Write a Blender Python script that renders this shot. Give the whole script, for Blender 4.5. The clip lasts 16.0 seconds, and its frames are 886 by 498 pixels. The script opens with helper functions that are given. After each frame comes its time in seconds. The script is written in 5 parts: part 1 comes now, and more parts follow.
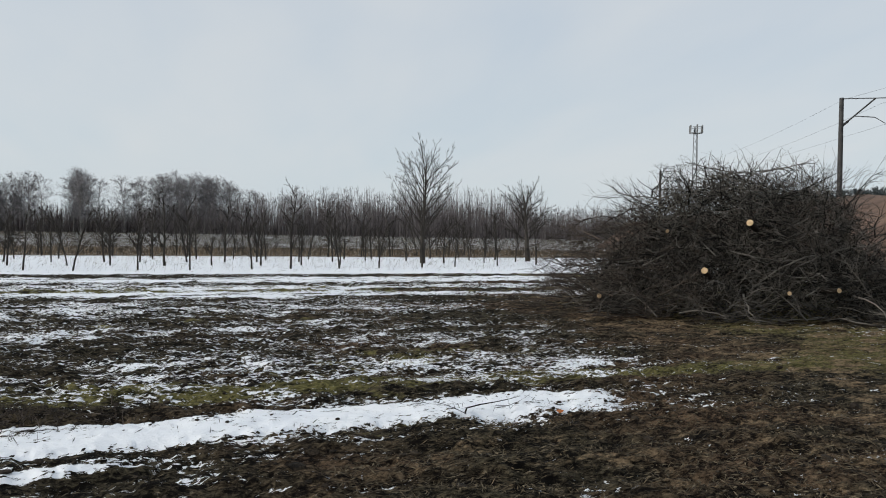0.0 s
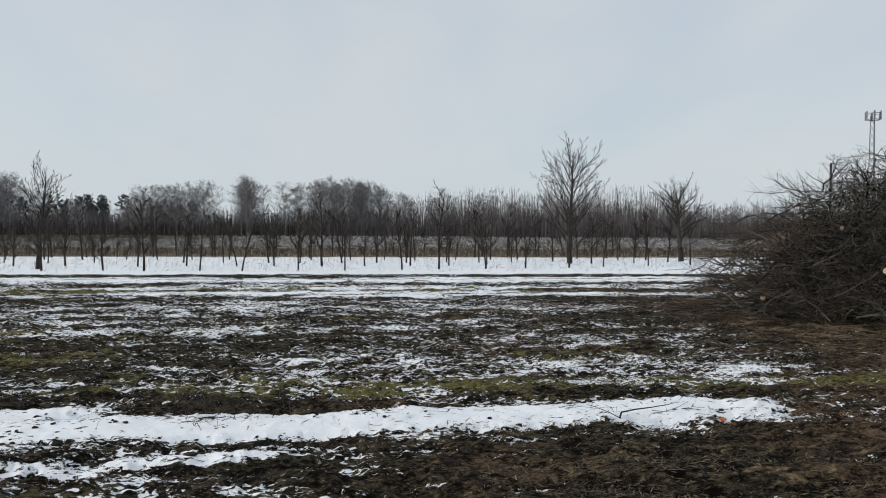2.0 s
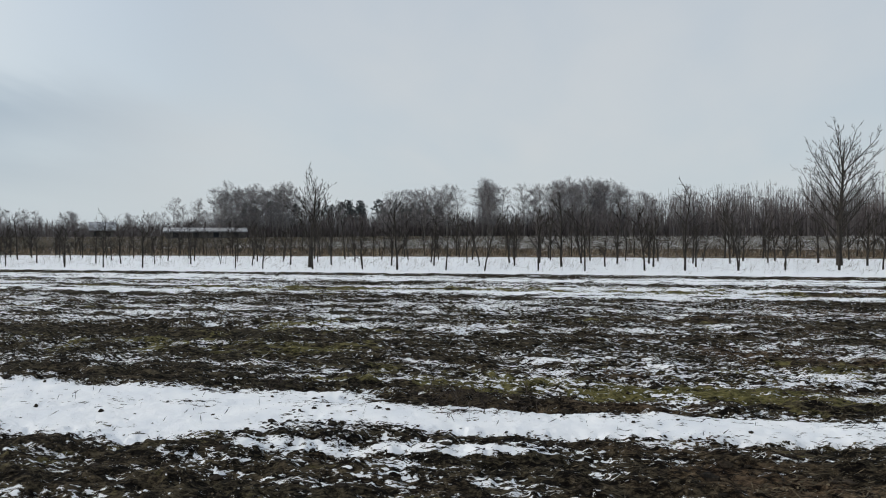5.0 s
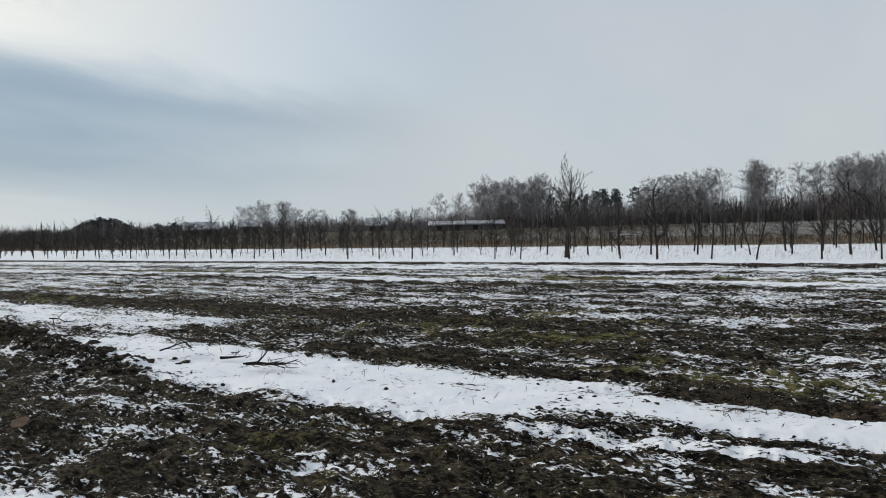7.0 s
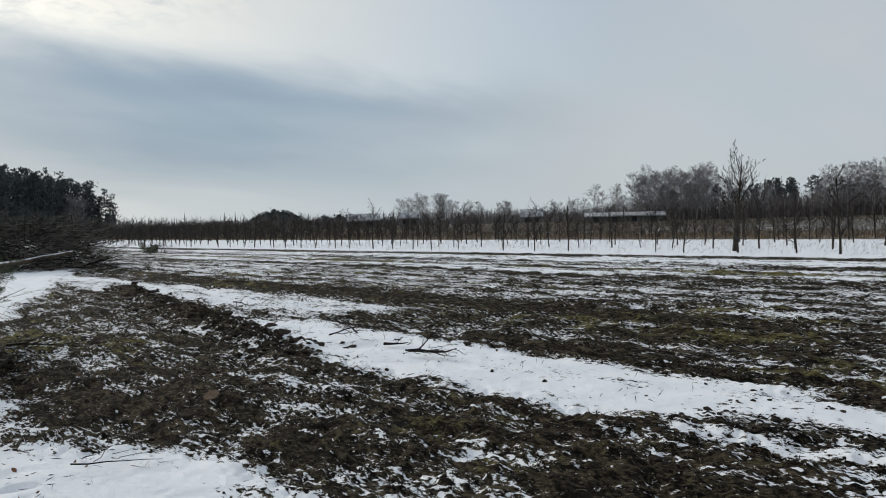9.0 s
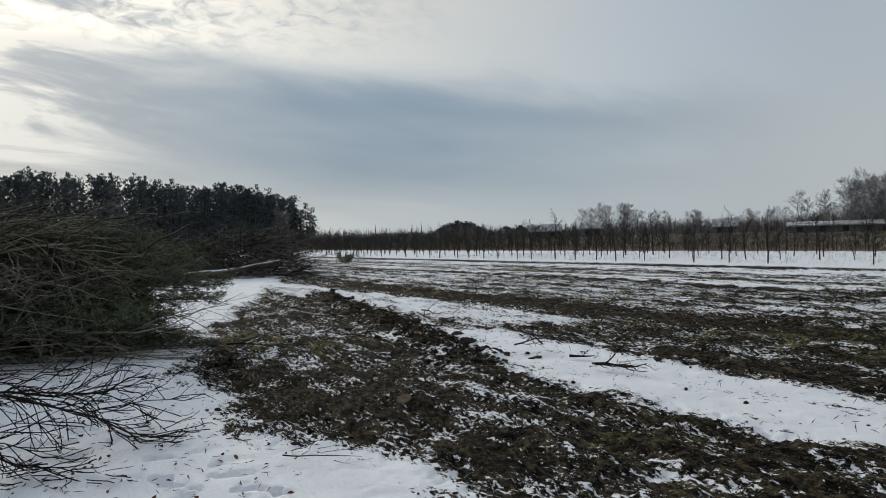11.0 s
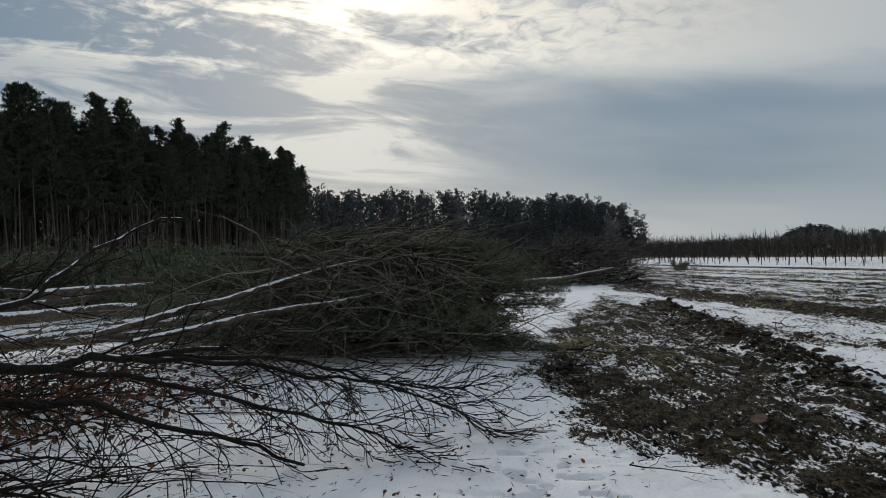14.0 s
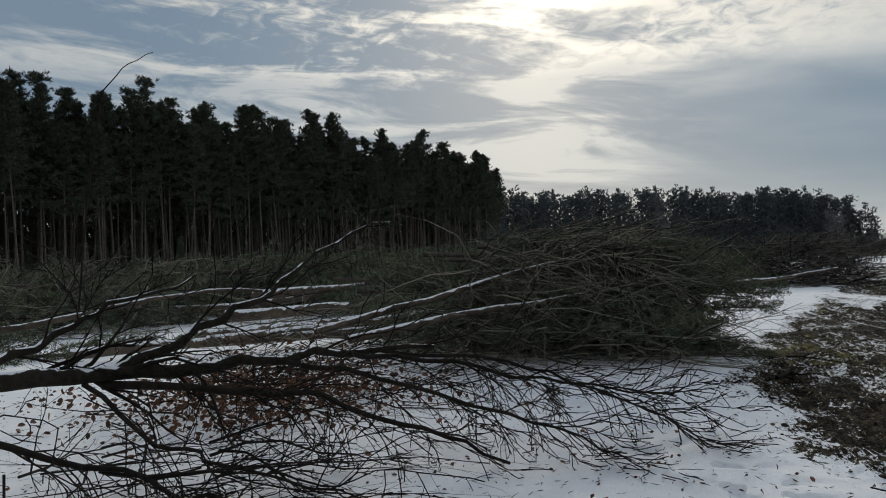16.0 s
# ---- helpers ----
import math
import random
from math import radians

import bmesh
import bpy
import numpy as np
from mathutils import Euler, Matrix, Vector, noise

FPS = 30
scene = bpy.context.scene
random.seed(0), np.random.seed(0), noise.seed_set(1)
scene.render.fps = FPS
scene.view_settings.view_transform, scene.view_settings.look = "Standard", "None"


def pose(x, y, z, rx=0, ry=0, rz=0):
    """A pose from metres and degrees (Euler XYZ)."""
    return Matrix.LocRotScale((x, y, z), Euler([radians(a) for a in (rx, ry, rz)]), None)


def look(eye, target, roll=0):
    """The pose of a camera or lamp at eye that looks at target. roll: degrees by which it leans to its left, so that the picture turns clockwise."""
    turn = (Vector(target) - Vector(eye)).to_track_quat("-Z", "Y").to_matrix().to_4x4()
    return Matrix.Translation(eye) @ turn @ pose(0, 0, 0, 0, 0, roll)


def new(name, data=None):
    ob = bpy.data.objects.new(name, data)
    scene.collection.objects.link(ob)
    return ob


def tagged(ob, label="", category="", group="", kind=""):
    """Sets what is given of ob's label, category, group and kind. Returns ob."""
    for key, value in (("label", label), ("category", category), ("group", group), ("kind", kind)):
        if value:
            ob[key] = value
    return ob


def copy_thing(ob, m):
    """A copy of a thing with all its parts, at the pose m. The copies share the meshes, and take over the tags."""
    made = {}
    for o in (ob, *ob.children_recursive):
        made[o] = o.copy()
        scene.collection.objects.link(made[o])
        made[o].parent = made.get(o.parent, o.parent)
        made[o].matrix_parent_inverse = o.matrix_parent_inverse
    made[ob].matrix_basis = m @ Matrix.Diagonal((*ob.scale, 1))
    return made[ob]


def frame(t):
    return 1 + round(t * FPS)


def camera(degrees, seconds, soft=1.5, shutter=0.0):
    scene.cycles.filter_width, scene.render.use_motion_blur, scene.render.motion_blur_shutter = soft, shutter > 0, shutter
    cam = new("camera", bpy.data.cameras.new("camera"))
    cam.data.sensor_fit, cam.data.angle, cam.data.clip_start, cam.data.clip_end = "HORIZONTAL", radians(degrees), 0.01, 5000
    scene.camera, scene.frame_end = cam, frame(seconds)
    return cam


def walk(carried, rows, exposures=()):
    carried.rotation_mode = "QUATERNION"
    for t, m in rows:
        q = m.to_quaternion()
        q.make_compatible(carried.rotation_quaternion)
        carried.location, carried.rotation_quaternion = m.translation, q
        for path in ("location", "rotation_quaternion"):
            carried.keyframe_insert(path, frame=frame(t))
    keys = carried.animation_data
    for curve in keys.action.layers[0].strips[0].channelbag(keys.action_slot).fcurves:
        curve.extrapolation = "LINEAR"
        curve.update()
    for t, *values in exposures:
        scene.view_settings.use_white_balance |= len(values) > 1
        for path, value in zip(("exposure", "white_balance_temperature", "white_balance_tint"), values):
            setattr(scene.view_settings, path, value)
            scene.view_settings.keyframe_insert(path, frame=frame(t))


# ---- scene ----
cam = camera(63.22, 16.0, soft=1.0)
# The camera is held 1.6 m up and 0.23 m before the axis round which it turns:
# seconds, degrees turned to the left, tilt up, roll.
TURNS = [
    (0.0, 0.01, -1.06, 0.86),
    (0.5, 2.68, -1.07, 0.75),
    (1.0, 5.38, -1.13, 0.60),
    (1.5, 8.43, -1.13, 0.45),
    (2.0, 11.54, -1.15, 0.30),
    (2.5, 14.83, -1.23, 0.15),
    (3.0, 17.85, -1.46, -0.08),
    (3.5, 21.01, -1.50, -0.02),
    (3.7, 22.54, -1.49, 0.10),
    (5.8, 36.60, -1.36, -0.65),
    (6.0, 38.81, -1.51, -0.79),
    (6.5, 45.18, -1.50, -1.33),
    (7.0, 50.40, -1.66, -1.46),
    (7.5, 53.91, -1.70, -1.80),
    (8.0, 56.20, -2.21, -1.55),
    (8.5, 58.92, -2.30, -1.18),
    (8.7, 60.44, -2.18, -1.21),
    (10.8, 75.24, -1.06, -1.74),
    (11.0, 77.00, -0.82, -1.48),
    (11.5, 83.54, -0.26, -1.40),
    (12.0, 89.75, 0.23, -1.58),
    (12.5, 93.06, 0.40, -1.69),
    (13.0, 96.20, 0.51, -1.83),
    (13.5, 99.29, 0.48, -1.88),
    (14.0, 102.81, 0.61, -2.06),
    (14.5, 107.32, 0.85, -2.27),
    (15.0, 110.79, 1.01, -2.27),
    (15.5, 114.03, 1.00, -2.36),
    (16.0, 118.18, 1.30, -2.49),
]


def held(yaw, tilt, roll):
    a, b = radians(yaw), radians(tilt)
    eye = Vector((-0.229 * math.sin(a), 0.229 * math.cos(a), 1.6))
    ahead = Vector((-math.sin(a) * math.cos(b), math.cos(a) * math.cos(b), math.sin(b)))
    return look(eye, eye + ahead, roll)


walk(cam, [(t, held(yaw, tilt, roll)) for t, yaw, tilt, roll in TURNS],
     exposures=((0.0, 0.0), (3.5, -0.08), (6.0, -0.13), (7.0, -0.16), (8.7, -0.24), (11.0, -0.50), (12.5, -0.73), (16.0, -0.72)))

# ---- world and sun ----
SUN_AZ, SUN_EL = 110.5, 22.0  # degrees to the left of +y, and up
sun_dir = Vector((-math.sin(radians(SUN_AZ)) * math.cos(radians(SUN_EL)),
                  math.cos(radians(SUN_AZ)) * math.cos(radians(SUN_EL)), math.sin(radians(SUN_EL))))


class Nodes:
    """Short hand for node trees."""

    def __init__(self, tree):
        self.tree = tree
        tree.nodes.clear()

    def add(self, kind, **values):
        node = self.tree.nodes.new(kind)
        for key, value in values.items():
            self.put(node.inputs[key.replace("_", " ")], value)
        return node

    def put(self, socket, value):
        if isinstance(value, bpy.types.NodeSocket):
            self.tree.links.new(value, socket)
        else:
            socket.default_value = value

    def math(self, op, a, b=0.0, c=0.0, clamp=False):
        node = self.tree.nodes.new("ShaderNodeMath")
        node.operation, node.use_clamp = op, clamp
        for socket, value in zip(node.inputs, (a, b, c)):
            self.put(socket, value)
        return node.outputs[0]

    def vmath(self, op, a, b=(0, 0, 0)):
        node = self.tree.nodes.new("ShaderNodeVectorMath")
        node.operation = op
        self.put(node.inputs[0], a)
        self.put(node.inputs[1], b)
        return node.outputs["Value" if op == "DOT_PRODUCT" else "Vector"]

    def mix(self, factor, a, b):
        node = self.tree.nodes.new("ShaderNodeMix")
        node.data_type = "RGBA"
        self.put(node.inputs[0], factor)
        self.put(node.inputs[6], a)
        self.put(node.inputs[7], b)
        return node.outputs[2]

    def scaled(self, a, by):
        node = self.tree.nodes.new("ShaderNodeVectorMath")
        node.operation = "SCALE"
        self.put(node.inputs["Vector"], a)
        self.put(node.inputs["Scale"], by)
        return node.outputs["Vector"]

    def carried(self, name):
        node = self.tree.nodes.new("ShaderNodeAttribute")
        node.attribute_name = name
        return node.outputs["Fac"]

    def ramp(self, value, low, high, to_low=0.0, to_high=1.0, smooth=True):
        node = self.tree.nodes.new("ShaderNodeMapRange")
        node.interpolation_type = "SMOOTHSTEP" if smooth else "LINEAR"
        for socket, v in zip(node.inputs, (value, low, high, to_low, to_high)):
            self.put(socket, v)
        return node.outputs[0]

    def noise(self, vector, scale, detail=4.0, rough=0.55, distort=0.0):
        node = self.add("ShaderNodeTexNoise", Scale=scale, Detail=detail, Roughness=rough, Distortion=distort)
        self.put(node.inputs["Vector"], vector)
        return node.outputs["Fac"]


def rgb(r, g, b):
    return (r, g, b, 1.0)


world = bpy.data.worlds.new("sky")
scene.world = world
world.use_nodes = True
n = Nodes(world.node_tree)
way = n.add("ShaderNodeTexCoord").outputs["Generated"]
sky = n.add("ShaderNodeTexSky")
sky.sky_type, sky.sun_disc, sky.sun_elevation, sky.sun_rotation = "NISHITA", False, radians(SUN_EL), radians(-SUN_AZ)
sky.air_density, sky.dust_density = 1.0, 2.0
xyz = n.add("ShaderNodeSeparateXYZ", Vector=way)
up = n.math("MAXIMUM", xyz.outputs[2], 0.0)
# the clouds lie in a flat sheet overhead
over = n.math("ADD", up, 0.21)
flat = n.add("ShaderNodeCombineXYZ", X=n.math("DIVIDE", xyz.outputs[0], over), Y=n.math("DIVIDE", xyz.outputs[1], over), Z=0.0).outputs[0]
swung = n.add("ShaderNodeMapping", Vector=flat, Rotation=(0, 0, radians(-18))).outputs[0]
turned = n.add("ShaderNodeMapping", Vector=swung, Scale=(1.1, 0.52, 1.0)).outputs[0]
broad = n.noise(turned, 1.05, 3.0, 0.5, 0.5)
small = n.noise(turned, 2.6, 5.0, 0.52, 0.3)
fine = n.noise(n.add("ShaderNodeMapping", Vector=swung, Scale=(1.0, 0.8, 1.0)).outputs[0], 15.0, 4.0, 0.6, 0.8)
toward = n.vmath("DOT_PRODUCT", way, tuple(sun_dir))
ahead = n.math("MAXIMUM", toward, 0.0)
glow = n.math("POWER", ahead, 260.0)
halo = n.math("POWER", ahead, 22.0)
veil = n.math("POWER", ahead, 4.0)
shape = n.math("ADD", n.math("MULTIPLY", broad, 0.72), n.math("MULTIPLY", small, 0.28))
# degrees to the left of +y, and up
turn = n.math("MULTIPLY", n.math("ARCTAN2", n.math("MULTIPLY", xyz.outputs[0], -1.0), xyz.outputs[1]), 57.2958)
rise = n.math("MULTIPLY", n.math("ARCSINE", xyz.outputs[2]), 57.2958)
# thin even cloud away from the sun, broken and thicker towards it
contrast = n.math("MULTIPLY", n.ramp(toward, 0.35, 0.8, 0.65, 0.34), n.ramp(rise, 0.0, 6.0, 0.25, 1.0))
density = n.math("ADD", n.math("MULTIPLY", n.math("SUBTRACT", shape, 0.5), contrast), 0.5)
# a pale sheet that ends in a soft edge over a smooth blue-grey bank
sheet_edge = n.math("ADD", n.ramp(turn, 40.0, 100.0, 10.3, 14.6, False), n.math("MULTIPLY", n.math("SUBTRACT", small, 0.5), 3.5))
above = n.ramp(n.math("SUBTRACT", rise, sheet_edge), -3.4, 1.6)
east = n.math("MULTIPLY", n.ramp(turn, 38.0, 62.0), n.ramp(turn, 97.0, 113.0, 1.0, 0.0))
bank = n.math("MULTIPLY", n.math("SUBTRACT", 1.0, above), n.ramp(rise, 0.5, 6.5))
density = n.math("ADD", density, n.math("MULTIPLY", n.math("MULTIPLY", bank, east), n.ramp(turn, 40.0, 84.0, 0.03, 0.135)))
density = n.math("SUBTRACT", density, n.math("MULTIPLY", n.math("MULTIPLY", above, east), n.ramp(turn, 60.0, 85.0, 0.26, 0.16)))
# rippled cloud round the sun
ripple = n.math("MULTIPLY", n.math("MULTIPLY", n.math("SUBTRACT", fine, 0.47), n.math("MULTIPLY", n.ramp(toward, 0.80, 0.97, 0.0, 0.85), n.ramp(toward, 0.98, 0.997, 1.0, 0.4))), n.ramp(rise, 13.0, 17.0))
density = n.math("ADD", density, ripple)
# long streaks over the forest
slant = n.math("SUBTRACT", rise, n.math("MULTIPLY", turn, 0.10))
drawn = n.add("ShaderNodeCombineXYZ", X=n.math("MULTIPLY", turn, 0.07), Y=n.math("MULTIPLY", slant, 0.36), Z=0.0).outputs[0]
streak = n.math("SUBTRACT", n.noise(drawn, 1.0, 6.0, 0.6, 0.7), 0.47)
density = n.math("ADD", density, n.math("MULTIPLY", n.math("MULTIPLY", streak, 1.45), n.math("MULTIPLY", n.ramp(turn, 92.0, 112.0), n.ramp(rise, 3.0, 9.0))))
density = n.math("ADD", density, n.math("MULTIPLY", n.ramp(turn, 118.0, 140.0), 0.06))
density = n.math("MAXIMUM", density, n.math("MULTIPLY", n.ramp(rise, 14.0, 18.5, 0.50, 0.0), n.ramp(turn, 90.0, 104.0)))
thick = n.ramp(density, 0.32, 0.70)
thin = n.math("SUBTRACT", 1.0, thick)
low = n.ramp(up, 0.0, 0.42)
haze = n.mix(low, rgb(0.59, 0.68, 0.74), n.mix(n.ramp(toward, 0.62, 0.96), rgb(0.50, 0.59, 0.70), rgb(0.58, 0.57, 0.53)))
cloud = n.mix(n.ramp(toward, 0.35, 0.9), rgb(0.70, 0.73, 0.75), rgb(0.23, 0.36, 0.50))
base = n.mix(n.math("MULTIPLY", n.ramp(density, 0.27, 0.70), n.ramp(rise, 0.0, 7.0, 0.55, 1.0)), haze, cloud)
near = n.math("ADD", n.math("MULTIPLY", halo, 0.44), n.math("MULTIPLY", glow, 1.6))
lit = n.math("MULTIPLY", near, n.math("ADD", n.math("MULTIPLY", thin, 0.86), 0.07))
spread = n.math("MULTIPLY", veil, n.math("ADD", n.math("MULTIPLY", thin, 0.60), 0.04))
sheet = n.vmath("ADD", n.vmath("ADD", base, n.scaled((1.0, 0.885, 0.67), lit)), n.scaled((1.0, 0.955, 0.84), spread))
blue = n.scaled(sky.outputs[0], 0.10)
total = n.mix(0.90, blue, sheet)
back = n.add("ShaderNodeBackground", Color=total, Strength=1.0)
n.tree.links.new(back.outputs[0], n.add("ShaderNodeOutputWorld").inputs[0])

sun = new("sun", bpy.data.lights.new("sun", "SUN"))
sun.data.energy, sun.data.angle, sun.data.color = 2.3, radians(10), (1.0, 0.94, 0.84)
sun.matrix_world = look(sun_dir * 50, (0, 0, 0))


# ---- materials ----
def material(name):
    m = bpy.data.materials.new(name)
    m.use_nodes = True
    return m, Nodes(m.node_tree)


def finish(m, n, color, rough=0.9, bump=None, depth=0.01, spec=0.15, normal=None):
    shader = n.add("ShaderNodeBsdfPrincipled", Base_Color=color, Roughness=rough)
    shader.inputs["Specular IOR Level"].default_value = spec
    if bump is not None:
        b = n.add("ShaderNodeBump", Height=bump, Distance=depth)
        n.put(shader.inputs["Normal"], b.outputs[0])
    out = n.add("ShaderNodeOutputMaterial")
    n.tree.links.new(shader.outputs[0], out.inputs[0])
    return m


def bark(name, dark, pale, scale=14.0, rough=0.9, snow=0.0, spread=0.35):
    """Bark in two colours with grain; snow: how much of the upper side it covers."""
    m, n = material(name)
    where = n.add("ShaderNodeTexCoord").outputs["Object"]
    grain = n.noise(where, scale, 5.0, 0.6)
    patch = n.noise(where, scale * 0.12, 3.0, 0.5)
    own = n.add("ShaderNodeNewGeometry").outputs["Random Per Island"]
    tone = n.math("ADD", n.math("MULTIPLY", grain, 0.55), n.math("MULTIPLY", patch, 0.45))
    tone = n.math("ADD", tone, n.math("MULTIPLY", n.math("SUBTRACT", own, 0.5), spread))
    color = n.mix(n.ramp(tone, 0.3, 0.75), rgb(*dark), rgb(*pale))
    if snow:
        face = n.add("ShaderNodeSeparateXYZ", Vector=n.add("ShaderNodeNewGeometry").outputs["Normal"]).outputs[2]
        lies = n.math("ADD", face, n.math("MULTIPLY", n.math("SUBTRACT", n.noise(where, 5.0, 5.0), 0.5), 2.2))
        color = n.mix(n.ramp(lies, 1.05 - snow, 1.2 - snow), color, rgb(0.82, 0.84, 0.88))
    return finish(m, n, color, rough, grain, 0.01)


def foliage(name, dark, pale, rough=0.7):
    m, n = material(name)
    where = n.add("ShaderNodeTexCoord").outputs["Object"]
    own = n.add("ShaderNodeNewGeometry").outputs["Random Per Island"]
    tone = n.math("ADD", n.math("MULTIPLY", n.noise(where, 1.3, 3.0), 0.6), n.math("MULTIPLY", own, 0.4))
    return finish(m, n, n.mix(n.ramp(tone, 0.25, 0.75), rgb(*dark), rgb(*pale)), rough)


def plain(name, dark, pale, scale=6.0, rough=0.8, depth=0.004, metal=0.0):
    m, n = material(name)
    where = n.add("ShaderNodeTexCoord").outputs["Object"]
    grain, patch = n.noise(where, scale * 6, 4.0), n.noise(where, scale, 4.0)
    tone = n.math("ADD", n.math("MULTIPLY", grain, 0.4), n.math("MULTIPLY", patch, 0.6))
    return finish(m, n, n.mix(n.ramp(tone, 0.3, 0.7), rgb(*dark), rgb(*pale)), rough, grain, depth)


def ground_material():
    """Soil, old grass and snow; the mesh carries how much of each lies where."""
    m, n = material("ground")
    where = n.add("ShaderNodeTexCoord").outputs["Object"]
    snow = n.carried("snow")
    grass = n.carried("grass")
    straw = n.carried("straw")
    swung = n.add("ShaderNodeMapping", Vector=where, Rotation=(0, 0, radians(-18))).outputs[0]
    along = n.add("ShaderNodeMapping", Vector=swung, Scale=(0.6, 1.0, 1.0)).outputs[0]
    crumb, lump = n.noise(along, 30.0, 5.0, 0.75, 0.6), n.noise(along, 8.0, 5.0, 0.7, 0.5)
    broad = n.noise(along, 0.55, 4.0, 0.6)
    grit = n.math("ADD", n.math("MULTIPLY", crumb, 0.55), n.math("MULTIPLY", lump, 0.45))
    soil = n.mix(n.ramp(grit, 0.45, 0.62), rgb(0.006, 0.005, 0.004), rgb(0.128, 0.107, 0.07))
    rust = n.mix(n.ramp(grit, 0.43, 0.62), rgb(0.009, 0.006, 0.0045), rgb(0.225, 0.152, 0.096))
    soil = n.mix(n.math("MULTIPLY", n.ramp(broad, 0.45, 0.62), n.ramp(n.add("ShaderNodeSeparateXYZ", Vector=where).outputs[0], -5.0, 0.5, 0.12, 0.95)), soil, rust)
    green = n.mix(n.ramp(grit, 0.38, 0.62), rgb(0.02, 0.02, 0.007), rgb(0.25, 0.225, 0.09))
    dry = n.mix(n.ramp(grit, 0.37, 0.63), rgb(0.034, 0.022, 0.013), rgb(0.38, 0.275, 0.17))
    tuft = n.noise(along, 2.3, 5.0, 0.65, 0.4)
    blades = n.math("ADD", n.math("MULTIPLY", lump, 0.5), n.math("ADD", n.math("MULTIPLY", crumb, 0.3), n.math("MULTIPLY", n.math("SUBTRACT", tuft, 0.5), 1.5)))
    blades = n.math("ADD", blades, 0.2)
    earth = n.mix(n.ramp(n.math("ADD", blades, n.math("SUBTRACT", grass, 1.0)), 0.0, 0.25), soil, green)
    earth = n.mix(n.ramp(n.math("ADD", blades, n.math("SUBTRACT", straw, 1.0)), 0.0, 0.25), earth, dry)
    white = n.mix(n.ramp(n.noise(where, 2.0, 4.0), 0.3, 0.7), rgb(0.81, 0.838, 0.885), rgb(0.90, 0.915, 0.94))
    # snow lies in long streaks along the furrows, broken into flecks
    drawn = n.add("ShaderNodeMapping", Vector=swung, Scale=(0.30, 1.0, 1.0)).outputs[0]
    streak, fleck = n.noise(drawn, 3.4, 6.0, 0.66, 0.4), n.noise(along, 21.0, 5.0, 0.7, 0.5)
    melt = n.math("ADD", n.math("MULTIPLY", n.math("SUBTRACT", streak, 0.5), 1.9), n.math("MULTIPLY", n.math("SUBTRACT", fleck, 0.5), 2.5))
    edge = n.math("ADD", snow, melt)
    lies = n.ramp(edge, 0.46, 0.54)
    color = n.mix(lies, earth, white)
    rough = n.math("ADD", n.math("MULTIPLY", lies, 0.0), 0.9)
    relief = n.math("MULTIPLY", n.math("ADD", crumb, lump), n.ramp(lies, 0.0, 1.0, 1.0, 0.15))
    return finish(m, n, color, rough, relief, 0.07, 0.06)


GROUND = ground_material()
ORCHARD_BARK = bark("orchard_bark", (0.014, 0.0125, 0.011), (0.068, 0.06, 0.053))
TREE_BARK = bark("tree_bark", (0.024, 0.02, 0.018), (0.095, 0.08, 0.066))
TWIG_BARK = bark("twig_bark", (0.03, 0.024, 0.021), (0.12, 0.098, 0.082), 20.0)
BIRCH_BARK = bark("birch_bark", (0.10, 0.09, 0.085), (0.42, 0.40, 0.38), 5.0)
BIRCH_TWIG = bark("birch_twig", (0.12, 0.114, 0.12), (0.33, 0.315, 0.325))
THICKET = bark("thicket_bark", (0.074, 0.065, 0.067), (0.22, 0.198, 0.20))
PINE_BARK = bark("pine_bark", (0.05, 0.042, 0.037), (0.15, 0.125, 0.105), 4.0)
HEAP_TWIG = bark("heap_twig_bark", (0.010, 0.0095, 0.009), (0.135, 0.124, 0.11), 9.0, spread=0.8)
BRUSH = bark("brush_bark", (0.016, 0.015, 0.014), (0.165, 0.152, 0.136), 16.0, spread=0.7)
WET_BARK = bark("wet_bark", (0.006, 0.005, 0.0042), (0.032, 0.026, 0.021), 18.0)
SNOWY_BARK = bark("snowy_bark", (0.008, 0.007, 0.006), (0.04, 0.034, 0.026), 24.0, snow=0.24)
LOG_BARK = bark("snow_topped_bark", (0.03, 0.024, 0.019), (0.15, 0.12, 0.092), 9.0, snow=0.50)
# pine needles paled and blued: the haze of distance is put into the colour
HAZED_NEEDLES = foliage("hazed_needles", (0.046, 0.058, 0.063), (0.105, 0.123, 0.128))
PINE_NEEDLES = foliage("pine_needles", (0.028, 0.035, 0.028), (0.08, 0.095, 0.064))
FELLED_NEEDLES = foliage("felled_needles", (0.046, 0.060, 0.040), (0.195, 0.228, 0.142))
DRY_LEAF = foliage("dry_leaf", (0.05, 0.024, 0.015), (0.18, 0.088, 0.052))
CUT_WOOD = plain("cut_wood", (0.40, 0.27, 0.15), (0.68, 0.52, 0.33), 10.0)
SNOW = plain("roof_snow", (0.06, 0.05, 0.048), (0.62, 0.64, 0.67), 0.9)
CLOD = plain("clod", (0.007, 0.006, 0.005), (0.06, 0.047, 0.035), 9.0, 0.95, 0.02)
STRAW = foliage("straw", (0.024, 0.019, 0.013), (0.165, 0.135, 0.09))
WEATHERED = plain("weathered_wood", (0.07, 0.045, 0.03), (0.17, 0.115, 0.075), 12.0)
WEEDS = foliage("brown_weeds", (0.034, 0.029, 0.024), (0.10, 0.081, 0.064))
ORANGE_LEAF = foliage("orange_leaf", (0.38, 0.11, 0.03), (0.55, 0.19, 0.06))
PALE_BRUSH = bark("pale_brush_bark", (0.036, 0.033, 0.027), (0.27, 0.25, 0.195), 12.0, spread=0.6)


